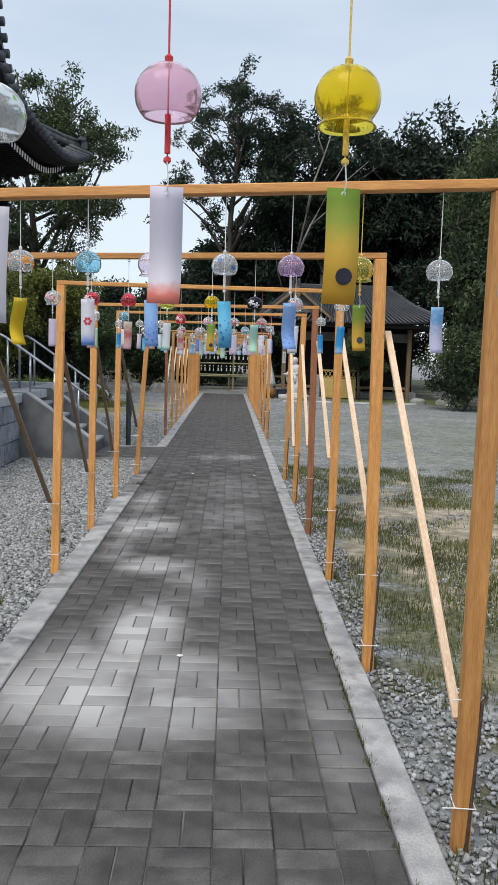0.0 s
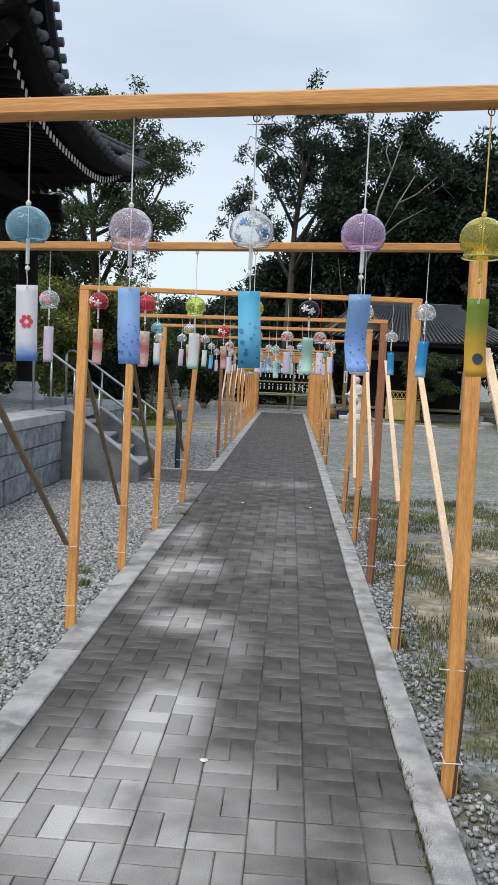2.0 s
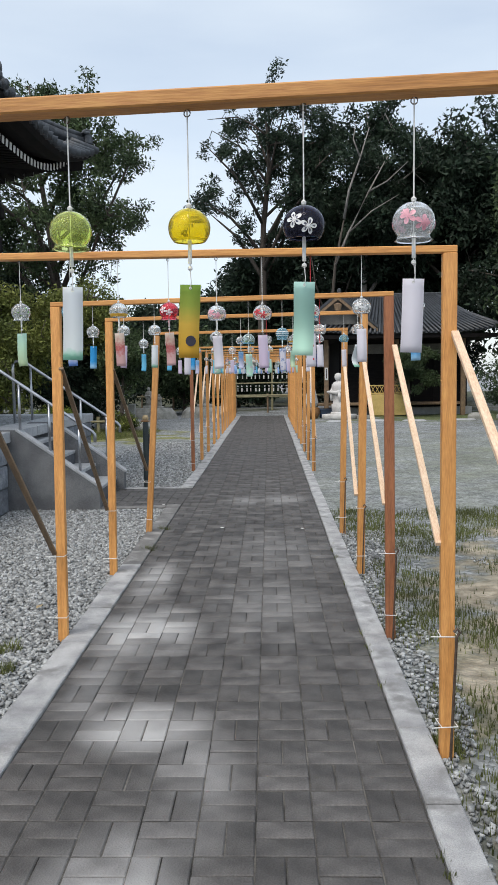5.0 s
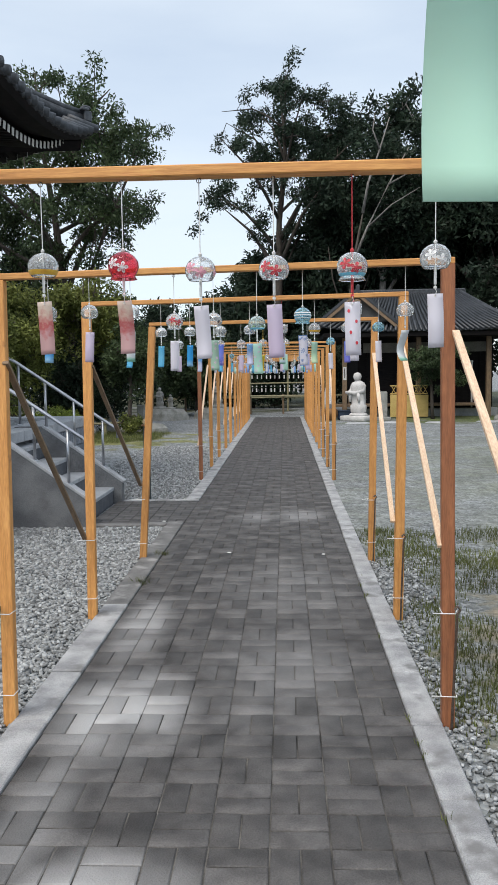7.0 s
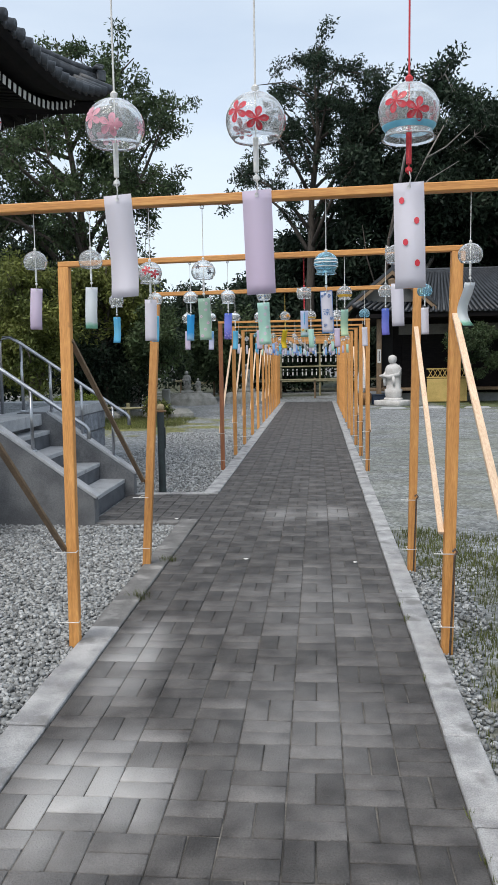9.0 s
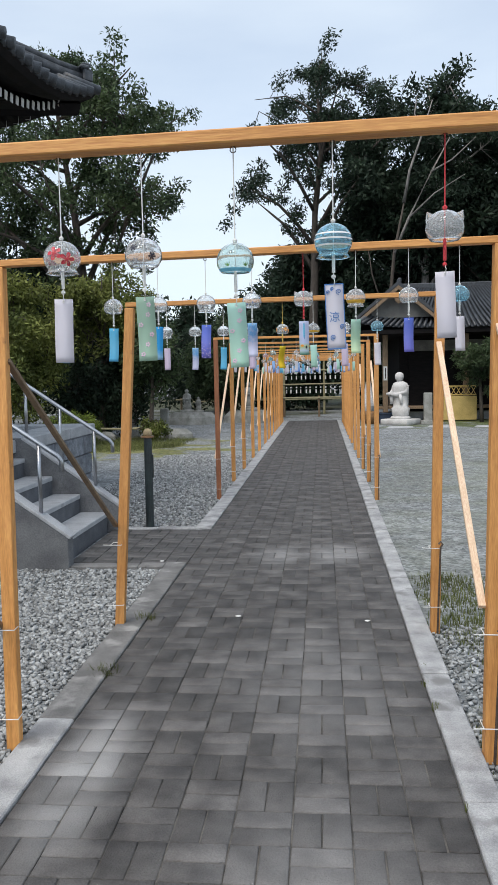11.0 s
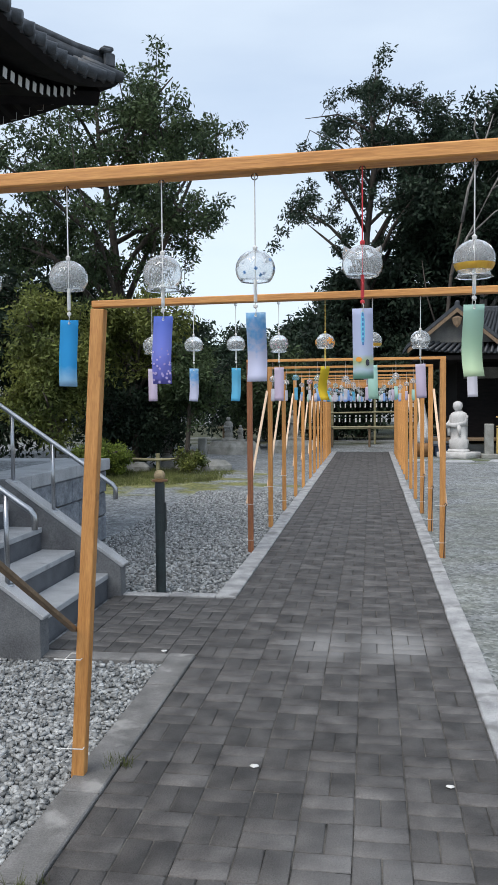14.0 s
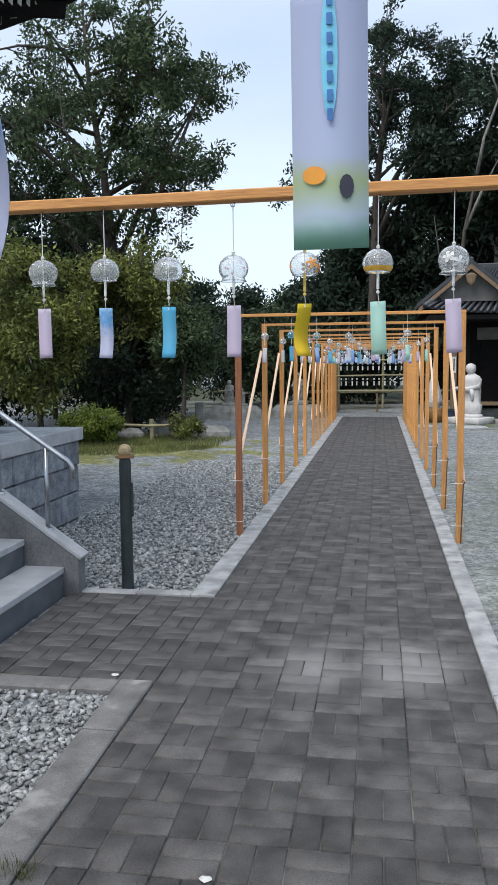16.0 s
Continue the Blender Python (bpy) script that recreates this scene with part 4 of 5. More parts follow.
def tree(label, base, height, centre, radii, seed, limbs=9, clumps=110, per=90, size=0.16, spread=0.32, leaf="leaf", bark="bark", trunk_r=0.16, low=0.3, fill=0.55, name="tree", cat="tree"):
    """Trunk, limbs that reach the rim of an uneven crown, twigs, and leaf clumps along them."""
    rng = np.random.default_rng(seed)
    t = thing(name, label, cat, (base[0], base[1], 0))
    b = Vector((0, 0, -0.05))
    c = Vector((centre[0] - base[0], centre[1] - base[1], centre[2]))
    top = Vector((c.x * 0.9 + rng.normal() * 0.1, c.y * 0.9, c.z + radii[2] * 0.8))
    spine = [b.lerp(top, f) + Vector((rng.normal() * 0.12 * f, rng.normal() * 0.12 * f, 0)) * height * 0.06 for f in (0, 0.2, 0.4, 0.6, 0.8, 1.0)]
    part("trunk", Shape().path(spine, [trunk_r * (1 - 0.86 * f) for f in (0, 0.2, 0.4, 0.6, 0.8, 1.0)], 9), M[bark], t, smooth=True)
    centres = []
    wood = []
    ends = []
    for i in range(limbs):
        f = low + (0.95 - low) * (i + rng.uniform(0, 0.8)) / limbs
        k = min(int(f * 5), 4)
        start = spine[k].lerp(spine[k + 1], f * 5 - k)
        az = i * 2.4 + rng.uniform(-0.5, 0.5)
        el = rng.uniform(-0.35, 0.75) + (f - 0.5) * 1.1
        rim = Vector((c.x + radii[0] * math.cos(az) * math.cos(el), c.y + radii[1] * math.sin(az) * math.cos(el), c.z + radii[2] * math.sin(el)))
        rim = start.lerp(rim, rng.uniform(0.75, 1.05))
        mid = start.lerp(rim, 0.5) + Vector((0, 0, height * 0.03))
        r0 = trunk_r * (1 - 0.8 * f) * 0.55 + 0.015
        wood.append(Shape().path([start, start.lerp(mid, 0.5) + Vector((0, 0, 0.1)), mid, mid.lerp(rim, 0.5), rim], [r0, r0 * 0.8, r0 * 0.6, r0 * 0.4, 0.012], 6))
        ends.append((start, mid, rim, r0))
    for j in range(clumps):
        li = int(rng.integers(len(ends)))
        start, mid, rim, r0 = ends[li]
        g = rng.uniform(0.25, 1.0)
        p = mid.lerp(rim, g) if g > 0.45 else start.lerp(mid, 0.4 + g)
        q = p + Vector(rng.normal(size=3) * np.array(radii) * 0.13)
        if rng.uniform() < fill:
            w = rng.normal(size=3)
            w /= np.linalg.norm(w)
            q = c + Vector(w * np.array(radii) * rng.uniform(0.3, 0.95))
            li, p = min(((n, e[1].lerp(e[2], h)) for n, e in enumerate(ends) for h in (0.2, 0.6, 1.0)), key=lambda a: (a[1] - q).length)
        if q.z < 0.1:
            q.z = 0.1
        wood[li].path([p, p.lerp(q, 0.5) + Vector((0, 0, 0.06)), q], [0.02, 0.014, 0.006], 4, False)
        for h in (0.6, 1.0):
            centres.append(tuple(p.lerp(q, h)))
    for w in wood:
        part("limb", w, M[bark], t, smooth=True)
    leaf_cloud("crown", centres, (spread, spread, spread * 0.75), per, size, M[leaf], rng, t)
    return t


tree("tall evergreen oak with a loose layered crown", (-6.0, 27.0), 10.5, (-7.3, 27, 7.4), (4.0, 3.0, 4.1), 11, 20, 250, 95, 0.135, 0.23, "leaf", low=0.26, trunk_r=0.2, fill=0.5)
tree("tall dark camphor tree with open spreading branches", (-0.2, 42), 17, (0.5, 42, 11.9), (4.6, 3.3, 4.1), 5, 20, 160, 90, 0.18, 0.28, "leaf_dark", trunk_r=0.28, low=0.38, fill=0.36)
tree("dark broadleaf tree with pale bare limbs", (5.0, 42), 16, (5.4, 41, 10.7), (4.4, 3.2, 4.4), 8, 12, 170, 110, 0.24, 0.42, "leaf_dark", "bark_pale", trunk_r=0.26, low=0.35)


def bare_limbs():
    """A leafless pale tree leaning out of the dark wood."""
    t = thing("bare_tree", "leafless tree with pale grey forking limbs", "tree", (2.9, 37.5, 0))
    forks = (((0, 0, -0.05), (0.15, 0, 3.5), (0.4, 0, 6.4), (0.8, 0, 8.4)), ((0.4, 0, 6.4), (1.0, 0.1, 7.8), (1.9, 0.1, 9.6), (2.8, 0, 11.2)), ((0.8, 0, 8.4), (1.0, -0.2, 9.6), (1.5, -0.2, 11.0), (1.9, -0.2, 12.3)),
             ((1.0, 0.1, 7.8), (2.0, -0.1, 8.7), (3.2, -0.1, 9.4)), ((1.9, 0.1, 9.6), (2.7, -0.1, 10.0), (3.6, -0.2, 10.8)), ((0.15, 0, 3.5), (-0.5, 0, 5.6), (-0.7, 0, 7.0)), ((1.5, -0.2, 11.0), (1.2, -0.2, 11.8), (1.3, -0.2, 12.5)))
    for k, pts in enumerate(forks):
        r = 0.13 if k == 0 else 0.07 if k < 3 else 0.045
        part("trunk" if k == 0 else "limb", Shape().path(pts, [r * (1 - 0.75 * i / (len(pts) - 1)) for i in range(len(pts))], 7), M["bark" if k in (0, 5) else "bark_pale"], t, smooth=True)


bare_limbs()
for k, (x, y, cz, rx, rz, sd) in enumerate(((9.6, 41, 9.3, 4.4, 4.6, 21), (14.5, 42, 9.6, 4.8, 4.8, 22), (3.6, 44, 7.0, 3.8, 5.0, 25), (8.0, 45, 6.0, 4.6, 5.6, 26), (13.5, 37, 6.4, 4.6, 5.6, 27), (19, 40, 9, 5, 7, 28), (-0.4, 45.5, 4.4, 2.6, 3.9, 29))):
    tree("dense dark evergreen tree behind the hall", (x, y), cz + rz, (x, y, cz), (rx, 3.4, rz), sd, 12, 200, 100, 0.3, 0.5, "leaf_dark", trunk_r=0.25, low=0.12, fill=0.8)
tree("slender green tree at the yard's edge", (9.3, 27.0), 9.5, (9.4, 26.5, 5.0), (2.6, 2.4, 5.0), 31, 13, 190, 80, 0.18, 0.36, "leaf", low=0.12, fill=0.75)
tree("tall green tree at the yard's edge", (12.2, 30.0), 13, (11.8, 30, 8.0), (3.2, 3, 5.2), 32, 12, 170, 80, 0.24, 0.45, "leaf", low=0.2, fill=0.75)
tree("bushy camellia shrub against the yard edge", (7.9, 24.6), 3, (8.0, 24.6, 1.35), (1.6, 1.4, 1.5), 33, 12, 110, 75, 0.13, 0.24, "leaf", trunk_r=0.06, low=0.08, fill=0.85, name="shrub", cat="shrub")
tree("bushy camellia shrub against the yard edge", (10.2, 24.4), 4, (10.2, 24.4, 1.7), (1.7, 1.4, 2.0), 34, 12, 110, 75, 0.14, 0.26, "leaf", trunk_r=0.06, low=0.08, fill=0.85, name="shrub", cat="shrub")
tree("small trained pine in front of the hall", (5.2, 29.3), 2.6, (5.2, 29.3, 1.75), (1.3, 0.9, 0.75), 35, 9, 60, 110, 0.09, 0.14, "leaf", trunk_r=0.07, low=0.35, fill=0.3)
tree("olive-leaved young tree beside the terrace", (-6.7, 22.8), 4.2, (-6.8, 22.8, 2.4), (1.1, 1.1, 2.0), 41, 12, 120, 80, 0.12, 0.22, "leaf_olive", trunk_r=0.07, low=0.1, fill=0.8)
tree("yellowing maple beside the tall oak", (-5.4, 24.6), 4.6, (-5.3, 24.6, 3.2), (1.4, 1.2, 1.3), 42, 10, 90, 80, 0.12, 0.24, "leaf_olive", trunk_r=0.1, low=0.4, fill=0.6)
tree("dark rounded shrub in the planting bed", (-5.4, 24.9), 2.6, (-5.6, 25.0, 1.25), (1.6, 1.0, 1.25), 43, 10, 110, 75, 0.13, 0.24, "leaf_dark", trunk_r=0.06, low=0.1, fill=0.85, name="shrub", cat="shrub")
tree("small garden tree with a thin trunk", (-4.0, 24.0), 2.9, (-3.95, 24.1, 1.95), (0.75, 0.7, 0.95), 44, 9, 70, 70, 0.12, 0.18, "leaf", trunk_r=0.07, low=0.4, fill=0.6)
tree("leafy shrub around the garden tree's foot", (-3.85, 23.6), 0.5, (-3.85, 23.6, 0.28), (0.4, 0.35, 0.26), 45, 6, 26, 60, 0.08, 0.09, "leaf_olive", trunk_r=0.02, low=0.1, fill=0.9, name="shrub", cat="shrub")
tree("clipped round azalea bush, yellow-green", (-5.5, 22.6), 0.9, (-5.5, 22.6, 0.4), (0.72, 0.6, 0.36), 46, 9, 120, 90, 0.06, 0.1, "leaf_bright", trunk_r=0.03, low=0.1, fill=0.95, name="bush", cat="bush")
for k, (x, y, cz, rx, rz, lf_) in enumerate(((-9.5, 25.5, 2.6, 2.4, 2.7, "leaf_dark"), (-12.5, 28, 4.5, 3.2, 4.5, "leaf"), (-9.5, 30, 4.0, 2.6, 3.6, "leaf_dark"), (-3.2, 33.5, 2.0, 1.5, 1.6, "leaf"), (-7.0, 31.5, 2.2, 2.0, 2.2, "leaf_dark"),
                                            (-5.0, 38.5, 1.9, 2.6, 2.0, "leaf_dark"), (-1.2, 39.5, 1.6, 2.4, 1.7, "leaf_dark"), (2.6, 39.0, 2.2, 2.2, 2.3, "leaf_dark"), (-15, 22, 4, 3.5, 4.5, "leaf_dark"))):
    tree("dark understorey shrub in the garden shade", (x, y), cz + rz, (x, y, cz), (rx, 1.6, rz), 60 + k, 10, 130, 75, 0.2, 0.36, lf_, trunk_r=0.08, low=0.08, fill=0.85, name="shrub", cat="shrub")
for k, (x, y, cz, rx, rz) in enumerate(((-14, 60, 4.6, 4.5, 3.4), (-8.5, 62, 4.4, 3.6, 3.2), (-4.0, 60, 4.6, 3.0, 3.2), (-20, 58, 5, 5, 4), (0.5, 62, 4.0, 3, 3), (-24, 45, 6, 5, 6), (26, 48, 9, 6, 8))):
    tree("distant hedge tree beyond the garden", (x, y), cz + rz, (x, y, cz), (rx, 3, rz), 80 + k, 10, 130, 70, 0.36, 0.6, "leaf_dark", trunk_r=0.2, low=0.08, fill=0.85)


# ---- wind chimes ----
TINT = {"clear": (0.97, 0.985, 0.99), "pink": (0.98, 0.74, 0.82), "yellow": (0.99, 0.82, 0.1), "olive": (0.86, 0.8, 0.3), "green": (0.85, 0.93, 0.4),
        "blue": (0.58, 0.86, 0.97), "purple": (0.88, 0.72, 0.92), "lilac": (0.95, 0.87, 0.95), "red": (0.93, 0.24, 0.3), "black": (0.1, 0.1, 0.16), "mint": (0.85, 0.96, 0.95)}
GLASS = {k: glass_mat("glass_" + k, v) for k, v in TINT.items()}
PAINT_COLOURS = {"white": (0.8, 0.8, 0.8), "red": (0.62, 0.04, 0.06), "pink": (0.8, 0.4, 0.48), "orange": (0.85, 0.35, 0.04), "blue": (0.06, 0.2, 0.5), "sky": (0.2, 0.6, 0.8), "green": (0.2, 0.4, 0.1), "gold": (0.75, 0.45, 0.06), "dark": (0.03, 0.03, 0.05), "blush": (0.75, 0.56, 0.68), "cornflower": (0.16, 0.3, 0.72), "mauve": (0.5, 0.42, 0.75)}
PAINT = {k: mat("enamel_" + k, v, 0.35, tuple(c * 0.85 for c in v), 60, 0.0) for k, v in PAINT_COLOURS.items()}


def paper_mat(name, stops, blot=0.12):
    """Printed paper: a wash of colours down the slip, softly uneven."""
    m = bpy.data.materials.new("paper_" + name)
    m.use_nodes = True
    t = m.node_tree
    p = t.nodes["Principled BSDF"]
    p.inputs["Roughness"].default_value = 0.85
    p.inputs["Specular IOR Level"].default_value = 0.15
    co = t.nodes.new("ShaderNodeTexCoord")
    sp = t.nodes.new("ShaderNodeSeparateXYZ")
    t.links.new(co.outputs["Object"], sp.inputs[0])
    n = t.nodes.new("ShaderNodeTexNoise")
    n.inputs["Scale"].default_value, n.inputs["Detail"].default_value = 75, 3
    t.links.new(co.outputs["Object"], n.inputs["Vector"])
    mr = t.nodes.new("ShaderNodeMapRange")
    mr.inputs["From Min"].default_value, mr.inputs["From Max"].default_value = 0.0, -0.13
    t.links.new(sp.outputs[2], mr.inputs["Value"])
    ad = t.nodes.new("ShaderNodeMath")
    ad.operation = "MULTIPLY_ADD"
    ad.inputs[1].default_value = blot
    t.links.new(n.outputs["Fac"], ad.inputs[0])
    t.links.new(mr.outputs[0], ad.inputs[2])
    r = t.nodes.new("ShaderNodeValToRGB")
    e = r.color_ramp.elements
    while len(e) < len(stops):
        e.new(0.5)
    for el, (pos, c) in zip(e, stops):
        el.position, el.color = pos, (*c, 1)
    t.links.new(ad.outputs[0], r.inputs[0])
    t.links.new(r.outputs[0], p.inputs["Base Color"])
    tr = t.nodes.new("ShaderNodeBsdfTranslucent")
    t.links.new(r.outputs[0], tr.inputs["Color"])
    mx = t.nodes.new("ShaderNodeMixShader")
    mx.inputs[0].default_value = 0.3
    t.links.new(p.outputs[0], mx.inputs[1])
    t.links.new(tr.outputs[0], mx.inputs[2])
    t.links.new(mx.outputs[0], t.nodes["Material Output"].inputs["Surface"])
    return m


WHT = (0.78, 0.76, 0.82)
PAPER = {
    "white": paper_mat("white", [(0.0, WHT), (1.0, (0.74, 0.72, 0.78))]),
    "lilac": paper_mat("lilac", [(0.0, (0.7, 0.62, 0.75)), (1.0, (0.66, 0.56, 0.7))]),
    "koi": paper_mat("koi", [(0.0, WHT), (1.0, WHT)]),
    "redfoot": paper_mat("redfoot", [(0.0, (0.75, 0.72, 0.84)), (0.85, (0.78, 0.75, 0.82)), (0.97, (0.75, 0.25, 0.2))]),
    "sunflower": paper_mat("sunflower", [(0.0, (0.17, 0.32, 0.06)), (0.35, (0.3, 0.36, 0.07)), (0.6, (0.62, 0.42, 0.08)), (1.0, (0.7, 0.42, 0.06))]),
    "blue": paper_mat("blue", [(0.0, (0.04, 0.32, 0.66)), (0.75, (0.05, 0.36, 0.72)), (1.0, (0.35, 0.6, 0.8))]),
    "azure": paper_mat("azure", [(0.0, (0.12, 0.5, 0.74)), (0.6, (0.2, 0.58, 0.8)), (1.0, (0.14, 0.5, 0.74))]),
    "skywash": paper_mat("skywash", [(0.0, (0.12, 0.42, 0.75)), (0.4, (0.45, 0.66, 0.85)), (0.65, (0.18, 0.46, 0.78)), (1.0, (0.6, 0.62, 0.78))], 0.9),
    "hydrangea": paper_mat("hydrangea", [(0.0, (0.3, 0.52, 0.86)), (0.5, (0.36, 0.57, 0.87)), (1.0, (0.3, 0.48, 0.84))], 0.5),
    "violet": paper_mat("violet", [(0.0, (0.14, 0.22, 0.7)), (0.6, (0.24, 0.28, 0.75)), (1.0, (0.2, 0.2, 0.62))]),
    "mint": paper_mat("mint", [(0.0, (0.5, 0.76, 0.7)), (1.0, (0.48, 0.72, 0.6))]),
    "palegreen": paper_mat("palegreen", [(0.0, (0.46, 0.7, 0.62)), (0.6, (0.5, 0.7, 0.52)), (1.0, (0.6, 0.74, 0.5))]),
    "sage": paper_mat("sage", [(0.0, (0.38, 0.55, 0.45)), (1.0, (0.42, 0.6, 0.48))]),
    "mintfoot": paper_mat("mintfoot", [(0.0, (0.72, 0.76, 0.8)), (0.9, (0.72, 0.77, 0.78)), (1.0, (0.3, 0.62, 0.48))]),
    "floral": paper_mat("floral", [(0.0, (0.7, 0.6, 0.62)), (0.45, (0.72, 0.6, 0.5)), (0.75, (0.55, 0.15, 0.15)), (1.0, (0.62, 0.4, 0.4))], 0.6),
    "yellow": paper_mat("yellow", [(0.0, (0.75, 0.6, 0.05)), (1.0, (0.7, 0.5, 0.04))]),
    "meadow": paper_mat("meadow", [(0.0, (0.55, 0.6, 0.8)), (0.68, (0.56, 0.62, 0.8)), (0.78, (0.5, 0.6, 0.35)), (0.9, (0.55, 0.65, 0.75)), (1.0, (0.25, 0.5, 0.38))], 0.06),
    "bluefoot": paper_mat("bluefoot", [(0.0, (0.78, 0.76, 0.82)), (0.8, (0.76, 0.76, 0.82)), (1.0, (0.2, 0.35, 0.72))]),
}
BR = 0.0375


def bell_profile(style):
    out = [(BR * math.sin(a), BR * math.cos(a) * 0.93) for a in np.linspace(0.1, 2.3, 15)]
    if style == "flared":
        out += [(BR * 0.82, -BR * 0.78), (BR * 0.9, -BR * 0.86)]
    inner = [(max(r - 0.0014, 0.0005), z - (0.0014 if z > 0.02 else 0.0)) for r, z in reversed(out)]
    return out + inner + [out[0]]


BELL = {}


def bell_mesh(style, tint):
    if (style, tint) not in BELL:
        BELL[style, tint] = Shape().lathe(bell_profile(style), 28).mesh("bell", GLASS[tint], True)
    return BELL[style, tint]


SLIP = {}


def slip_bow(curl, z):
    f = -z / 0.13
    return curl * (0.05 * math.sin(f * 3.4) * f + 0.02 * f)


def printed(name, shape, material, slip, curl):
    """A printed motif that follows the bow of its slip."""
    shape.v = [(x, y + slip_bow(curl, z), z) for x, y, z in shape.v]
    return part(name, shape, material, slip)


def slip_mesh(key, curl, length=0.13, w=0.0188):
    k = (key, curl, length)
    if k not in SLIP:
        s = Shape()
        n = 10
        for i in range(n + 1):
            f = i / n
            y = slip_bow(curl, -0.13 * f)
            z = -length * f
            for dy in (0.0, 0.0007):
                s.v += [(-w, y + dy, z), (w, y + dy, z)]
        for i in range(n):
            a, b = 4 * i, 4 * i + 4
            s.f += [(a, a + 1, b + 1, b), (a + 2, b + 2, b + 3, a + 3), (a, b, b + 2, a + 2), (a + 1, a + 3, b + 3, b + 1)]
        s.f += [(0, 2, 3, 1), (4 * n, 4 * n + 1, 4 * n + 3, 4 * n + 2)]
        SLIP[k] = s.mesh("paper_slip", PAPER[key], True)
    return SLIP[k]


def petals(az, el, size, n=5):
    """A small flower lying on the bell's outer face."""
    s = Shape()
    R = BR * 1.012

    def on(a, e):
        return (R * math.cos(e) * math.cos(a), R * math.cos(e) * math.sin(a), R * math.sin(e) * 0.93)

    rim = 8 * n
    s.v.append(on(az, el))
    for q in range(rim):
        u = 2 * math.pi * q / rim
        r = size * (0.35 + 1.75 * abs(math.cos(n * u / 2)) ** 0.7)
        s.v.append(on(az + r * math.cos(u + az), el + r * math.sin(u + az)))
    s.f += [(0, 1 + q, 1 + (q + 1) % rim) for q in range(rim)]
    return s


def sprig(az, el, size):
    """A tuft of painted blades on the bell's outer face."""
    s = Shape()
    R = BR * 1.012
    s.v.append((R * math.cos(el) * math.cos(az), R * math.cos(el) * math.sin(az), R * math.sin(el) * 0.93))
    tips = ((-1.3, 0.55), (-0.55, 0.2), (-0.75, 0.85), (-0.22, 0.3), (0.0, 1.0), (0.22, 0.3), (0.75, 0.85), (0.55, 0.2), (1.3, 0.55))
    for da, de in tips:
        a, e = az + da * size * 0.7, el + de * size
        s.v.append((R * math.cos(e) * math.cos(a), R * math.cos(e) * math.sin(a), R * math.sin(e) * 0.93))
    s.f += [(0, q, q + 1) for q in range(1, len(tips))]
    return s


def band(e0, e1):
    s = Shape()
    R = BR * 1.008
    return s.lathe([(R * math.cos(e), R * math.sin(e) * 0.93) for e in np.linspace(e0, e1, 5)], 28)


def dot(x, z, r, n=12, sx=1.0):
    s = Shape()
    s.v += [(x + r * sx * math.cos(2 * math.pi * k / n), -0.0012, z + r * math.sin(2 * math.pi * k / n)) for k in range(n)]
    s.f.append(tuple(range(n)))
    return s


def swirl(x, z, r):
    s = Shape()
    pts = [(x + r * f * math.cos(11 * f), -0.0014, z + r * f * math.sin(11 * f)) for f in np.linspace(0.08, 1, 22)]
    return s.path(pts, [0.0007] * 22, 4)


def glyphs(text, size, x, z, material, parent):
    cu = bpy.data.curves.new("writing", "FONT")
    cu.body, cu.size, cu.align_x = text, size, "CENTER"
    tmp = bpy.data.objects.new("writing", cu)
    scene.collection.objects.link(tmp)
    bpy.context.view_layer.update()
    me = bpy.data.meshes.new_from_object(tmp)
    bpy.data.objects.remove(tmp)
    me.materials.clear()
    me.materials.append(material)
    ob = part("writing", me, None, parent, "brushed character")
    ob.matrix_local = pose(x, -0.0016, z, 90, 0, 0)


COLOUR_WORD = {"clear": "clear", "pink": "pink", "yellow": "yellow", "olive": "amber", "green": "lime green", "blue": "pale blue", "purple": "violet", "lilac": "lilac", "red": "red", "black": "black", "mint": "frosted"}
SLIP_WORD = {"koi": "white goldfish", "redfoot": "white red-footed", "sunflower": "sunflower", "azure": "azure", "skywash": "cloudy blue", "hydrangea": "blue floral", "palegreen": "pale green", "sage": "sage green",
             "mintfoot": "white green-edged", "floral": "floral", "meadow": "meadow-print", "bluefoot": "white blue-footed"}


HOOK = Shape().path([(0.006 * math.sin(a), 0, -0.006 + 0.006 * math.cos(a)) for a in np.linspace(0, 5.9, 9)], [0.0012] * 9, 5).mesh("hook", M["steel_dark"], True)
EAR = Shape().lathe([(0.012, 0), (0.0075, 0.008), (0.001, 0.017)], 10).mesh("ear", GLASS["clear"], True)


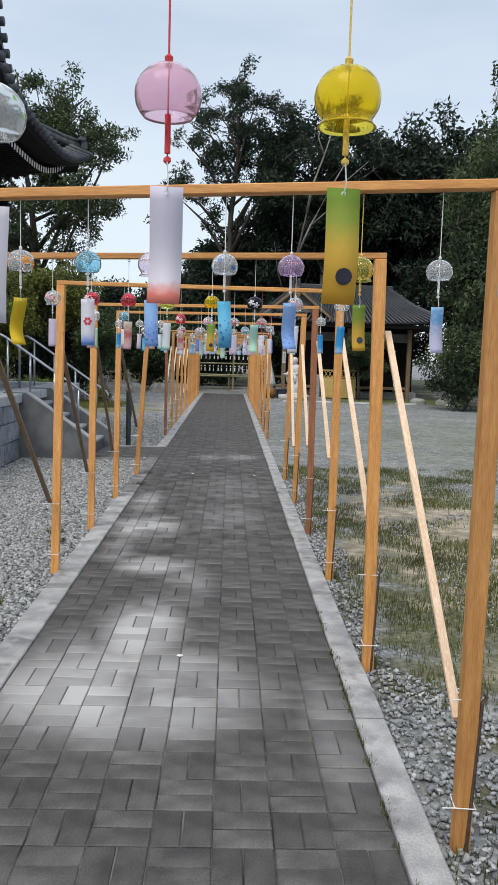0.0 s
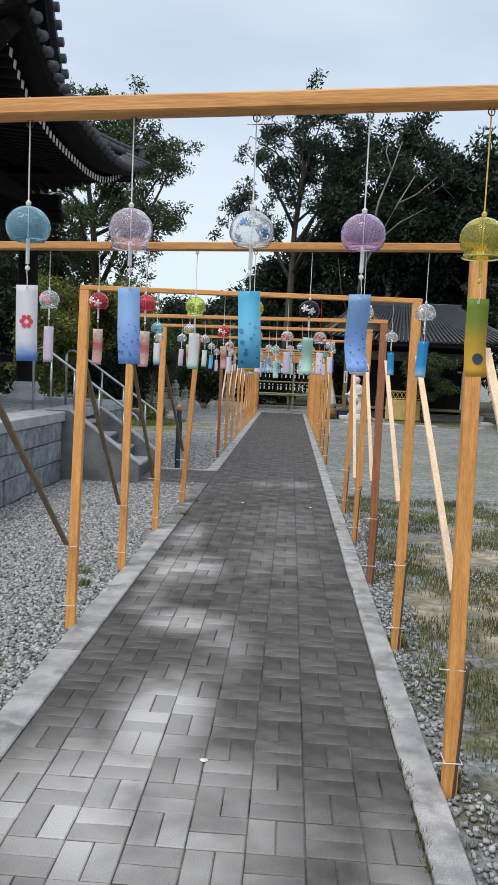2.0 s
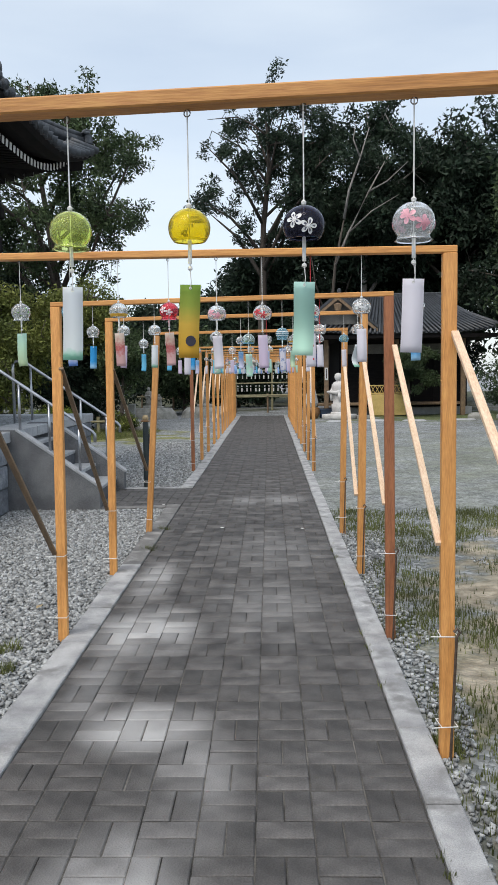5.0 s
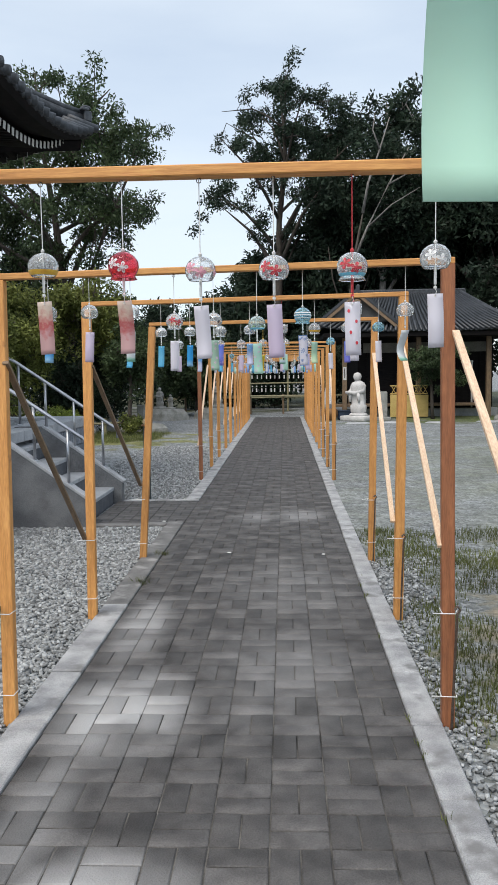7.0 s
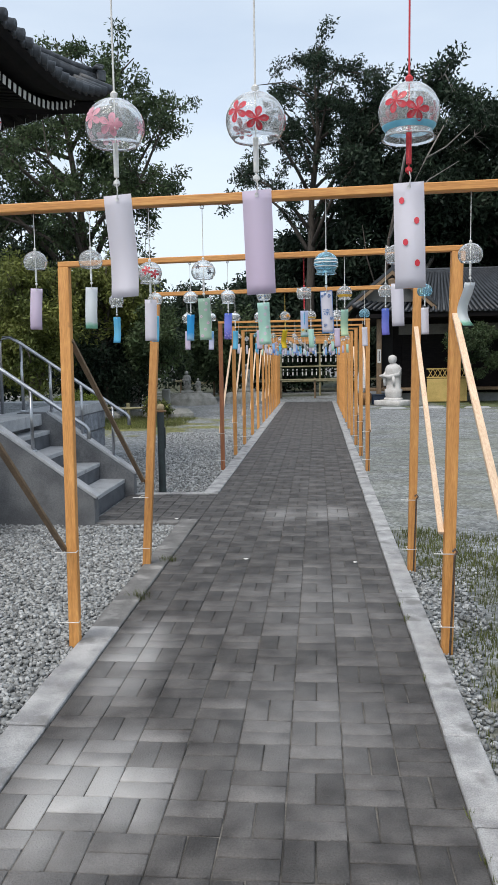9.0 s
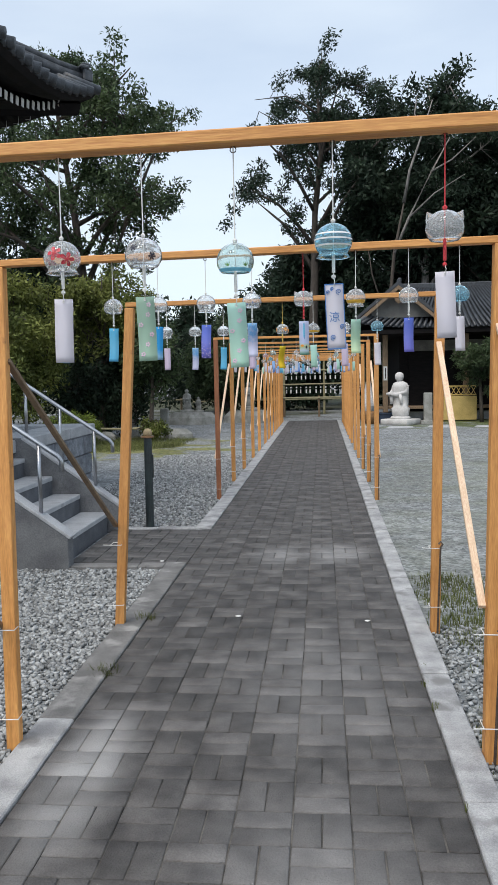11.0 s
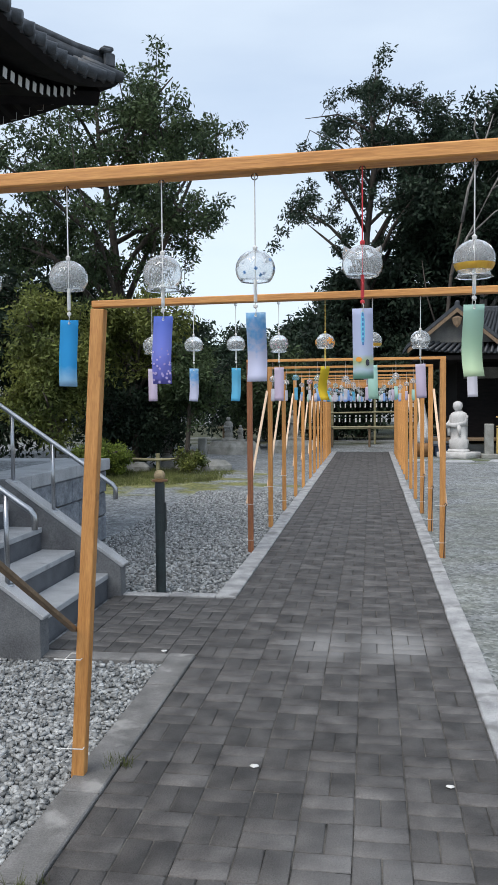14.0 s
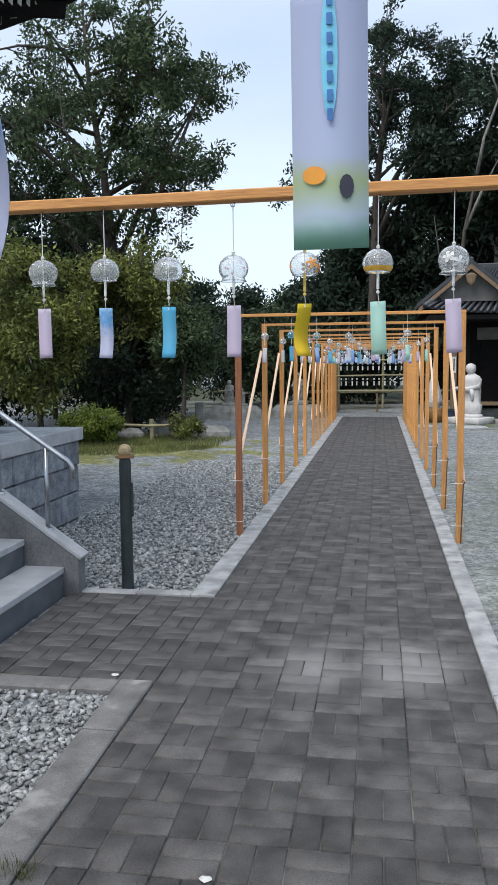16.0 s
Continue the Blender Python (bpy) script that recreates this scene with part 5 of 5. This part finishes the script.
def chime(x, y, tint, slip, art="", z=1.825, beam=2.0, yaw=0.0, curl=0.0, style="round", cord="cord", group="wind chimes under the gates", drop=0.098):
    c = thing("wind_chime", f"{COLOUR_WORD[tint]} glass wind chime with {SLIP_WORD.get(slip, slip)} paper slip", "wind chime", (x, y, z), group)
    part("cord", Shape().tube((0, 0, 0.033), (0, 0, beam - z + 0.004), 0.0013, None, 5).lathe([(0, 0.034), (0.004, 0.036), (0.005, 0.041), (0, 0.046)], 8), M[cord], c)
    b = part("bell", bell_mesh(style, tint), None, c)
    b.matrix_local = pose(0, 0, 0, 0, 0, yaw)
    if style == "cat":
        for sg in (-1, 1):
            part("ear", EAR, None, b).matrix_local = pose(sg * 0.026, 0, 0.018, 0, sg * 28, 0)
    part("clapper", Shape().tube((0, 0, -0.02), (0, 0, -0.062), 0.0034, None, 8).tube((0, 0, 0.033), (0, 0, -0.074), 0.0009, None, 4).lathe([(0, -0.064), (0.004, -0.067), (0.0045, -0.071), (0, -0.075)], 8), M["tie"] if cord == "cord" else M[cord], c)
    p = part("paper_slip", slip_mesh(slip, curl), None, c)
    p.matrix_local = pose(0, 0, -drop, 0, 2.5 * math.sin(31 * x + 7 * y), yaw * 0.5)
    part("slip_string", Shape().path([(0, -0.003, -0.07), (0.002, -0.005, -drop + 0.004), (0, -0.002, -drop - 0.006)], [0.0008] * 3, 4), M["cord"], c)
    part("eyelet", Shape().lathe([(0.0012, 0), (0.0026, 0.0004), (0.0026, 0)], 10), M["tie"], p).matrix_local = pose(0, -0.0008, -0.006, 90, 0, 0)
    hook = part("hook", HOOK, None, c)
    hook.matrix_local = pose(0, 0, beam - z, 0, 0, yaw)
    for word in art.split():
        kind, colour = word.split(":")
        if kind == "flower":
            for az, el in ((-1.9, 0.15), (-1.2, -0.2), (0.6, 0.1), (2.4, 0.0)):
                part("painted_flower", petals(az, el, 0.2), PAINT[colour], b)
        elif kind == "dots":
            for k in range(14):
                part("painted_dot", petals(k * 2.39, 0.5 * math.sin(k * 1.7), 0.05, 4), PAINT[colour], b)
        elif kind == "spots":
            for k in range(6):
                part("painted_spot", petals(k * 1.05 - 2.1, 0.35 * math.cos(k * 2.1), 0.11, 6), PAINT[colour], b)
        elif kind == "sprig":
            for k in range(6):
                part("painted_sprig", sprig(k * 1.05 - 2.0, -0.42, 0.3), PAINT[colour], b)
        elif kind == "blossoms":
            for k in range(6):
                bx, bz = 0.012 * math.sin(k * 2.2 + 0.6), -0.016 - 0.02 * k
                for q in range(5):
                    printed("printed_petal", dot(bx + 0.0032 * math.cos(q * 1.257), bz + 0.0032 * math.sin(q * 1.257), 0.0019, 7), PAINT["blush"], p, curl)
        elif kind == "spray":
            for k in range(26):
                f = (k / 26) ** 0.7
                printed("printed_petal", dot(0.0165 * math.sin(k * 2.4), -0.125 + 0.062 * (1 - f) + 0.004 * math.sin(k * 7.0), 0.0014 + 0.0016 * f, 6), PAINT["mauve" if colour == "white" else ("cornflower" if k % 3 else "blue")], p, curl)
        elif kind == "rim":
            part("painted_rim", band(-0.72, -0.5), PAINT[colour], b)
        elif kind == "half":
            part("painted_band", band(-0.62, -0.25), PAINT[colour], b)
        elif kind == "wave":
            for e in (-0.35, 0.0, 0.3):
                part("painted_wave", band(e, e + 0.09), PAINT[colour], b)
        elif kind == "disc":
            printed("printed_motif", dot(0.004, -0.1, 0.0095), PAINT[colour], p, curl)
        elif kind == "fish":
            for k in range(4):
                printed("printed_motif", dot((-0.009, 0.009, -0.005, 0.009)[k], -0.022 - 0.026 * k, 0.0045, 7, 0.75), PAINT[colour], p, curl)
        elif kind == "bigflower":
            for k in range(6):
                printed("printed_petal", dot(0.008 * math.cos(k * 1.047), -0.062 + 0.008 * math.sin(k * 1.047), 0.0042, 8), PAINT[colour], p, curl)
        elif kind == "bubbles":
            for k in range(11):
                printed("printed_motif", dot(0.014 * math.sin(k * 2.3), -0.055 - 0.0065 * k, 0.0018 + 0.001 * (k % 3)), PAINT[colour], p, curl)
        elif kind == "column":
            printed("printed_bar", dot(0.0, -0.036, 0.032, 14, 0.13), PAINT["sky"], p, curl)
            for k in range(7):
                printed("printed_stroke", Shape().box(-0.0012, 0.0016, -0.0022, -0.0018, -0.014 - 0.009 * k, -0.0085 - 0.009 * k), PAINT[colour], p, curl)
        elif kind == "hill":
            printed("printed_motif", dot(-0.008, -0.094, 0.0045, 12, 1.3), PAINT["orange"], p, curl)
            printed("printed_motif", dot(0.008, -0.1, 0.006, 12, 0.6), PAINT["dark"], p, curl)
        elif kind == "cool":
            for bx in ((-0.0188, -0.0174, -0.13, 0), (0.0174, 0.0188, -0.13, 0), (-0.0174, 0.0174, -0.002, 0), (-0.0174, 0.0174, -0.13, -0.128)):
                printed("printed_border", Shape().box(bx[0], bx[1], -0.0012, -0.0006, bx[2], bx[3]), PAINT[colour], p, curl)
            for sx, sz, r in ((0.009, -0.016, 0.006), (-0.004, -0.01, 0.004), (0.013, -0.085, 0.005), (-0.006, -0.106, 0.006), (-0.012, -0.016, 0.004)):
                printed("printed_swirl", swirl(sx, sz, r), PAINT[colour], p, curl)
            glyphs("\u6dbc", 0.022, -0.002, -0.074, PAINT[colour], p)
    return c


def row(y, items, beam=2.0, tilt=0.0, lower=0.0, drop=0.098):
    for i, it in enumerate(items):
        x, tint, slip, *rest = it
        art = rest[0] if rest else ""
        opt = rest[1] if len(rest) > 1 else {}
        h = math.sin(i * 12.9 + y * 7.1)
        chime(x, y, tint, slip, art, opt.get("z", 1.82 + 0.008 * h) - lower, beam + tilt * x, opt.get("yaw", 16 * h), opt.get("curl", 0.25 * math.sin(i * 5.3 + y)), opt.get("style", "flared" if i % 3 == 0 else "round"), opt.get("cord", "cord"), drop=drop)


row(0.35, [(-0.27, "clear", "blue"), (-0.055, "clear", "white", "dots:green"), (0.14, "pink", "redfoot", "", {"curl": 0.5, "cord": "cord_red", "z": 1.85}), (0.34, "yellow", "sunflower", "disc:dark", {"curl": -0.5, "cord": "cord_yellow", "z": 1.855}),
           (0.545, "clear", "white", "dots:blue", {"z": 1.87}), (0.75, "blue", "azure")], 2.058, 0.04)
row(1.68, [(-0.562, "purple", "blue"), (-0.375, "clear", "yellow", "flower:orange", {"curl": 1.2, "yaw": 60}), (-0.188, "blue", "bluefoot", "bigflower:red"), (-0.011, "lilac", "hydrangea", "spray:blue"), (0.195, "clear", "azure", "spots:blue bubbles:blue", {"curl": -0.7}),
           (0.382, "purple", "hydrangea", "spray:blue", {"curl": 0.9}), (0.579, "olive", "sunflower", "disc:dark", {"cord": "cord_yellow"}), (0.803, "clear", "skywash")], 1.995, 0.053, 0.012)
row(3.2, [(-0.627, "clear", "lilac", "flower:pink"), (-0.444, "red", "floral", "flower:white"), (-0.270, "red", "floral"), (-0.087, "green", "mintfoot"), (0.125, "yellow", "sunflower", "disc:dark"), (0.328, "black", "mint", "flower:white", {"curl": 0.8}),
           (0.521, "clear", "white", "flower:pink spots:pink"), (0.743, "clear", "blue", "spots:white")], 2.007, 0.032, 0.006)
row(4.905, [(-0.72, "clear", "palegreen", "dots:green"), (-0.52, "blue", "bluefoot"), (-0.33, "clear", "floral", "half:gold"), (-0.13, "red", "floral", "flower:white"), (0.06, "clear", "white", "flower:pink spots:pink", {"z": 1.797}), (0.24, "clear", "lilac", "flower:red", {"z": 1.797}),
           (0.43, "clear", "koi", "rim:sky flower:red fish:red", {"cord": "cord_red", "z": 1.8}), (0.63, "clear", "white", "flower:white"), (0.84, "clear", "blue")], 2.008, 0.0, 0.011, 0.084)
row(6.36, [(-0.76, "clear", "blue"), (-0.58, "clear", "lilac"), (-0.4, "clear", "mintfoot"), (-0.21, "clear", "white", "flower:red", {"z": 1.785}), (-0.04, "clear", "sage", "spots:dark blossoms:pink", {"z": 1.785}), (0.147, "mint", "mint", "rim:sky sprig:green blossoms:pink", {"z": 1.768}),
          (0.343, "blue", "white", "wave:white cool:blue", {"z": 1.8, "curl": 0.0, "yaw": 3}), (0.56, "clear", "white", "", {"cord": "cord_red", "style": "cat"}), (0.78, "clear", "mintfoot", "", {"curl": 1.0, "yaw": 50})], 1.969, 0.016, 0.02, 0.083)
row(7.83, [(-0.7, "clear", "azure"), (-0.5, "clear", "azure"), (-0.32, "clear", "blue"), (-0.13, "clear", "violet", "spray:white"), (0.05, "clear", "skywash", "dots:blue", {"curl": 0.6}), (0.25, "clear", "meadow", "column:blue hill:orange", {"cord": "cord_red", "curl": 0.0, "yaw": 4, "style": "cat"}),
           (0.45, "clear", "palegreen", "half:gold", {"curl": 0.5}), (0.65, "clear", "violet"), (0.84, "blue", "white")], 1.981, 0.014, 0.019, 0.081)
row(9.4, [(-0.6, "clear", "lilac"), (-0.43, "clear", "skywash", "", {"curl": 0.2}), (-0.26, "clear", "azure"), (-0.09, "clear", "lilac", "dots:pink"), (0.09, "clear", "yellow", "flower:orange", {"cord": "cord_yellow", "yaw": 55, "curl": 0.8}), (0.27, "clear", "mint", "half:gold"),
          (0.45, "clear", "lilac", "flower:white"), (0.64, "blue", "white")], 1.947, 0.008, 0.03, 0.092)
choices = ["white", "bluefoot", "skywash", "azure", "lilac", "white", "hydrangea", "mint"]
tints = ["clear", "clear", "lilac", "clear", "mint", "blue"]
for k, y in enumerate(FAR_GATES):
    for i in range(7 if k else 6):
        x = -0.75 + 0.25 * i + random.uniform(-0.03, 0.03)
        chime(x, y, tints[(i * 5 + k * 3) % 6], choices[(i * 3 + k * 5) % 8], "", 1.8 + random.uniform(-0.015, 0.015), 1.975, random.uniform(-60, 60), random.uniform(-0.4, 0.4) // 0.3 * 0.3, "round", group="wind chimes under the far gates")

# ---- small litter and weeds ----
for x, y, r in ((-0.002, 3.36, 0.014), (-0.229, 9.58, 0.016), (0.579, 9.51, 0.014), (-1.02, 11.04, 0.016)):
    solid("white_pebble", Shape().lathe([(0, r * 0.6), (r * 0.7, r * 0.45), (r, 0.002)], 8, (x, y, 0.002), 1.3, 0.9, lambda w, z: 1 + 0.2 * math.sin(3 * w)), M["white"], "small white pebble lying on the pavers", "pebble", group="stray pebbles")
for x, y, a in ((-1.55, 5.2, 20), (-1.3, 6.9, 75)):
    lfm = Shape()
    lfm.v += [(-0.045, 0, 0.004), (-0.01, 0.018, 0.012), (0.045, 0.004, 0.006), (-0.005, -0.016, 0.01), (-0.045, 0, 0.003), (-0.01, 0.018, 0.011), (0.045, 0.004, 0.005), (-0.005, -0.016, 0.009)]
    lfm.f += [(0, 1, 2, 3), (7, 6, 5, 4), (0, 4, 5, 1), (1, 5, 6, 2), (2, 6, 7, 3), (3, 7, 4, 0)]
    o = solid("dry_leaf", lfm, M["cap"], "curled brown fallen leaf on the ground", "leaf", group="fallen leaves")
    o.matrix_world = pose(x, y, 0.004, 0, 0, a)


def blades(name, pts, height, rng, label, per=26, spread=0.05):
    c = np.repeat(np.asarray(pts, float), per, axis=0)
    n = len(c)
    base = c + np.column_stack([rng.normal(size=n) * spread, rng.normal(size=n) * spread, np.full(n, -0.03)])
    lean = rng.normal(size=(n, 2)) * 0.55
    h = height * rng.uniform(0.4, 1.2, n)
    tip = base + np.column_stack([lean[:, 0] * h, lean[:, 1] * h, h + 0.03])
    a = rng.uniform(0, 6.28, n)
    w = np.column_stack([np.cos(a), np.sin(a), np.zeros(n)]) * (0.0035 * rng.uniform(0.6, 1.3, (n, 1)))
    v = np.stack([base - w, base + w, tip], axis=1).reshape(-1, 3)
    ob = new(name, fast_mesh(name, v, np.arange(3 * n).reshape(n, 3), M["grass"]))
    return tagged(ob, label, "grass", kind="stuff")


rng = np.random.default_rng(3)
pts = []
while len(pts) < 2800:
    x, y = rng.uniform(1.0, 4.4), 1.2 + 9.5 * rng.uniform() ** 1.3
    d = noise.noise(Vector((x * 1.3, y * 1.3, 4.0))) + 0.4 * noise.noise(Vector((x * 4, y * 4, 1.0)))
    if d > -0.05 + 0.3 * rng.uniform() + 0.35 * max(0, (x - 2.2)) / 2.2 - 0.1 * (x > 1.2):
        pts.append((x, y, 0))
blades("grass_patch", pts, 0.012, rng, "thin tufts of grass in the gravel", 18, 0.08)
pts = [(0.803 + rng.normal() * 0.006, yy, 0.01) for yy in np.concatenate([rng.uniform(0.8, 4.2, 60), rng.uniform(4.2, 9, 10)])]
blades("joint_moss", pts, 0.022, rng, "small weeds in the kerb joint", 10, 0.008)
pts = [(x + rng.normal() * 0.025, y + rng.normal() * 0.035, 0) for x, y in ((-1.15, 5.8), (-1.25, 6.1), (-0.81, 9.55), (-0.8, 8.6), (0.98, 3.35), (1.0, 4.95), (-1.6, 4.5), (-1.2, 4.2)) for _ in range(7)]
blades("weed_tuft", pts, 0.05, rng, "green weed tufts by the kerb", 16, 0.012)
pts = np.column_stack([rng.uniform(-11, -2.9, 3200), rng.uniform(20.6, 24.5, 3200), np.zeros(3200)])
pts = pts[((pts[:, 0] + 7.5) / 5) ** 2 + ((pts[:, 1] - 22.8) / 2.6) ** 2 < 1]
blades("lawn", pts, 0.07, rng, "mown yellow-green lawn around the bushes", 12, 0.07)


# ---- loose gravel stones ----
def stones(name, x0, x1, y0, y1, count, r, rng, keep=None):
    bm = bmesh.new()
    bmesh.ops.create_cube(bm, size=1.5)
    bmesh.ops.triangulate(bm, faces=bm.faces[:])
    bv = np.array([v.co[:] for v in bm.verts])
    bf = np.array([[v.index for v in f.verts] for f in bm.faces])
    bm.free()
    p = np.column_stack([rng.uniform(x0, x1, count), rng.uniform(y0, y1, count)])
    if keep is not None:
        p = p[keep(p)]
    n = len(p)
    rad = r * rng.uniform(0.55, 1.3, n)
    sc = np.column_stack([rad * rng.uniform(0.8, 1.4, n), rad * rng.uniform(0.7, 1.1, n), rad * rng.uniform(0.5, 0.8, n)])
    v = bv[None] * (1 + 0.22 * rng.normal(size=(n, len(bv), 1))) * sc[:, None]
    a, t = rng.uniform(0, 6.28, n), rng.normal(size=n) * 0.5
    ca, sa, ct, st_ = np.cos(a)[:, None], np.sin(a)[:, None], np.cos(t)[:, None], np.sin(t)[:, None]
    x, y, z = v[..., 0], v[..., 1], v[..., 2]
    x, z = x * ct - z * st_, x * st_ + z * ct
    x, y = x * ca - y * sa, x * sa + y * ca
    v = np.stack([x + p[:, :1], y + p[:, 1:], z - 0.03 + (0.55 * rad)[:, None] + rng.uniform(0, 0.007, n)[:, None]], axis=2)
    f = (bf[None] + (np.arange(n) * len(bv))[:, None, None]).reshape(-1, 3)
    return tagged(new(name, fast_mesh(name, v.reshape(-1, 3), f, M["stone"])), "loose crushed grey gravel stones", "gravel", kind="stuff")


rng = np.random.default_rng(7)
stones("gravel", -2.78, -0.975, 2.2, 10.84, 44000, 0.0125, rng)
stones("gravel", 0.945, 1.75, 1.0, 9.5, 9500, 0.0115, rng, lambda p: np.array([a < 1.12 + 0.5 * max(0.0, 3.4 - b) + 0.22 * noise.noise(Vector((a * 3, b * 2, 2.0))) + 0.12 * max(0.0, b - 7.5) for a, b in p]))
stones("gravel", -2.78, -0.975, 12.55, 20.0, 17000, 0.015, rng, lambda p: ~((np.abs(p[:, 0] + 1.46) < 0.07) & (np.abs(p[:, 1] - 12.58) < 0.07)))
stones("gravel", 1.75, 4.0, 1.5, 9.5, 9000, 0.0095, rng, lambda p: np.array([noise.noise(Vector((a * 1.4, b * 1.4, 9.0))) > 0.22 for a, b in p]))

# ---- pavers ----
PAVER = {}


def paver_mesh(long_y, tone):
    k = (long_y, tone)
    if k not in PAVER:
        hx, hy = (0.0475, 0.0975) if long_y else (0.0975, 0.0475)
        s = Shape()
        c, d = 0.0045, 0.0035
        for z, i in ((-0.03, 0), (-d, 0), (0, c)):
            s.v += [(-hx + i, -hy + i, z), (hx - i, -hy + i, z), (hx - i, hy - i, z), (-hx + i, hy - i, z)]
        for q in (0, 4):
            s.f += [(q + a, q + (a + 1) % 4, q + 4 + (a + 1) % 4, q + 4 + a) for a in range(4)]
        s.f.append((8, 9, 10, 11))
        # Crosswise pavers take the copy with the brushing sheen in its colour.
        PAVER[k] = s.mesh("paver", M["paver" if long_y else "paver_sheen"])
    return PAVER[k]


def weave(x0, y0, nx, ny, phase, near, rng, parent, xlimit=None):
    rest = {True: ([], []), False: ([], [])}
    for iy in range(ny):
        for ix in range(nx):
            long_y = (ix + iy + phase) % 2 == 0
            cx, cy = x0 + 0.2 * ix + 0.1, y0 + 0.2 * iy + 0.1
            for sg in (-1, 1):
                x = cx + (0.05 * sg if long_y else 0)
                y = cy + (0 if long_y else 0.05 * sg)
                dz, tx, ty, rz = rng.normal() * 0.0009, rng.normal() * 0.25, rng.normal() * 0.25, rng.normal() * 0.35
                m = pose(x + rng.normal() * 0.0006, y + rng.normal() * 0.0006, dz, tx, ty, rz)
                if near and near[0] <= cy < near[1]:
                    ob = new("paver", paver_mesh(long_y, 0))
                    ob.parent = parent
                    ob.matrix_local = m
                else:
                    src = paver_mesh(long_y, 0)
                    rest_v, rest_f = rest[long_y]
                    i = len(rest_v)
                    rest_v += [tuple(m @ v.co) for v in src.vertices]
                    rest_f += [tuple(i + q for q in f.vertices) for f in src.polygons]
    for long_y, (rest_v, rest_f) in rest.items():
        if rest_v:
            # Same split for joined pavers: painted sheen on the crosswise ones.
            far = M["paver_far" if long_y else "paver_far_sheen"]
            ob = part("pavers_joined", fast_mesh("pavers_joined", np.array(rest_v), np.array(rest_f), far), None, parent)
            tagged(ob, kind="stuff")


rng = np.random.default_rng(5)
weave(-0.8, -4.02, 8, 175, 1, (1.7, 5.4), rng, walk_bed)
weave(-1.8, 11.0, 5, 7, 0, (10.9, 12.6), rng, side_bed)
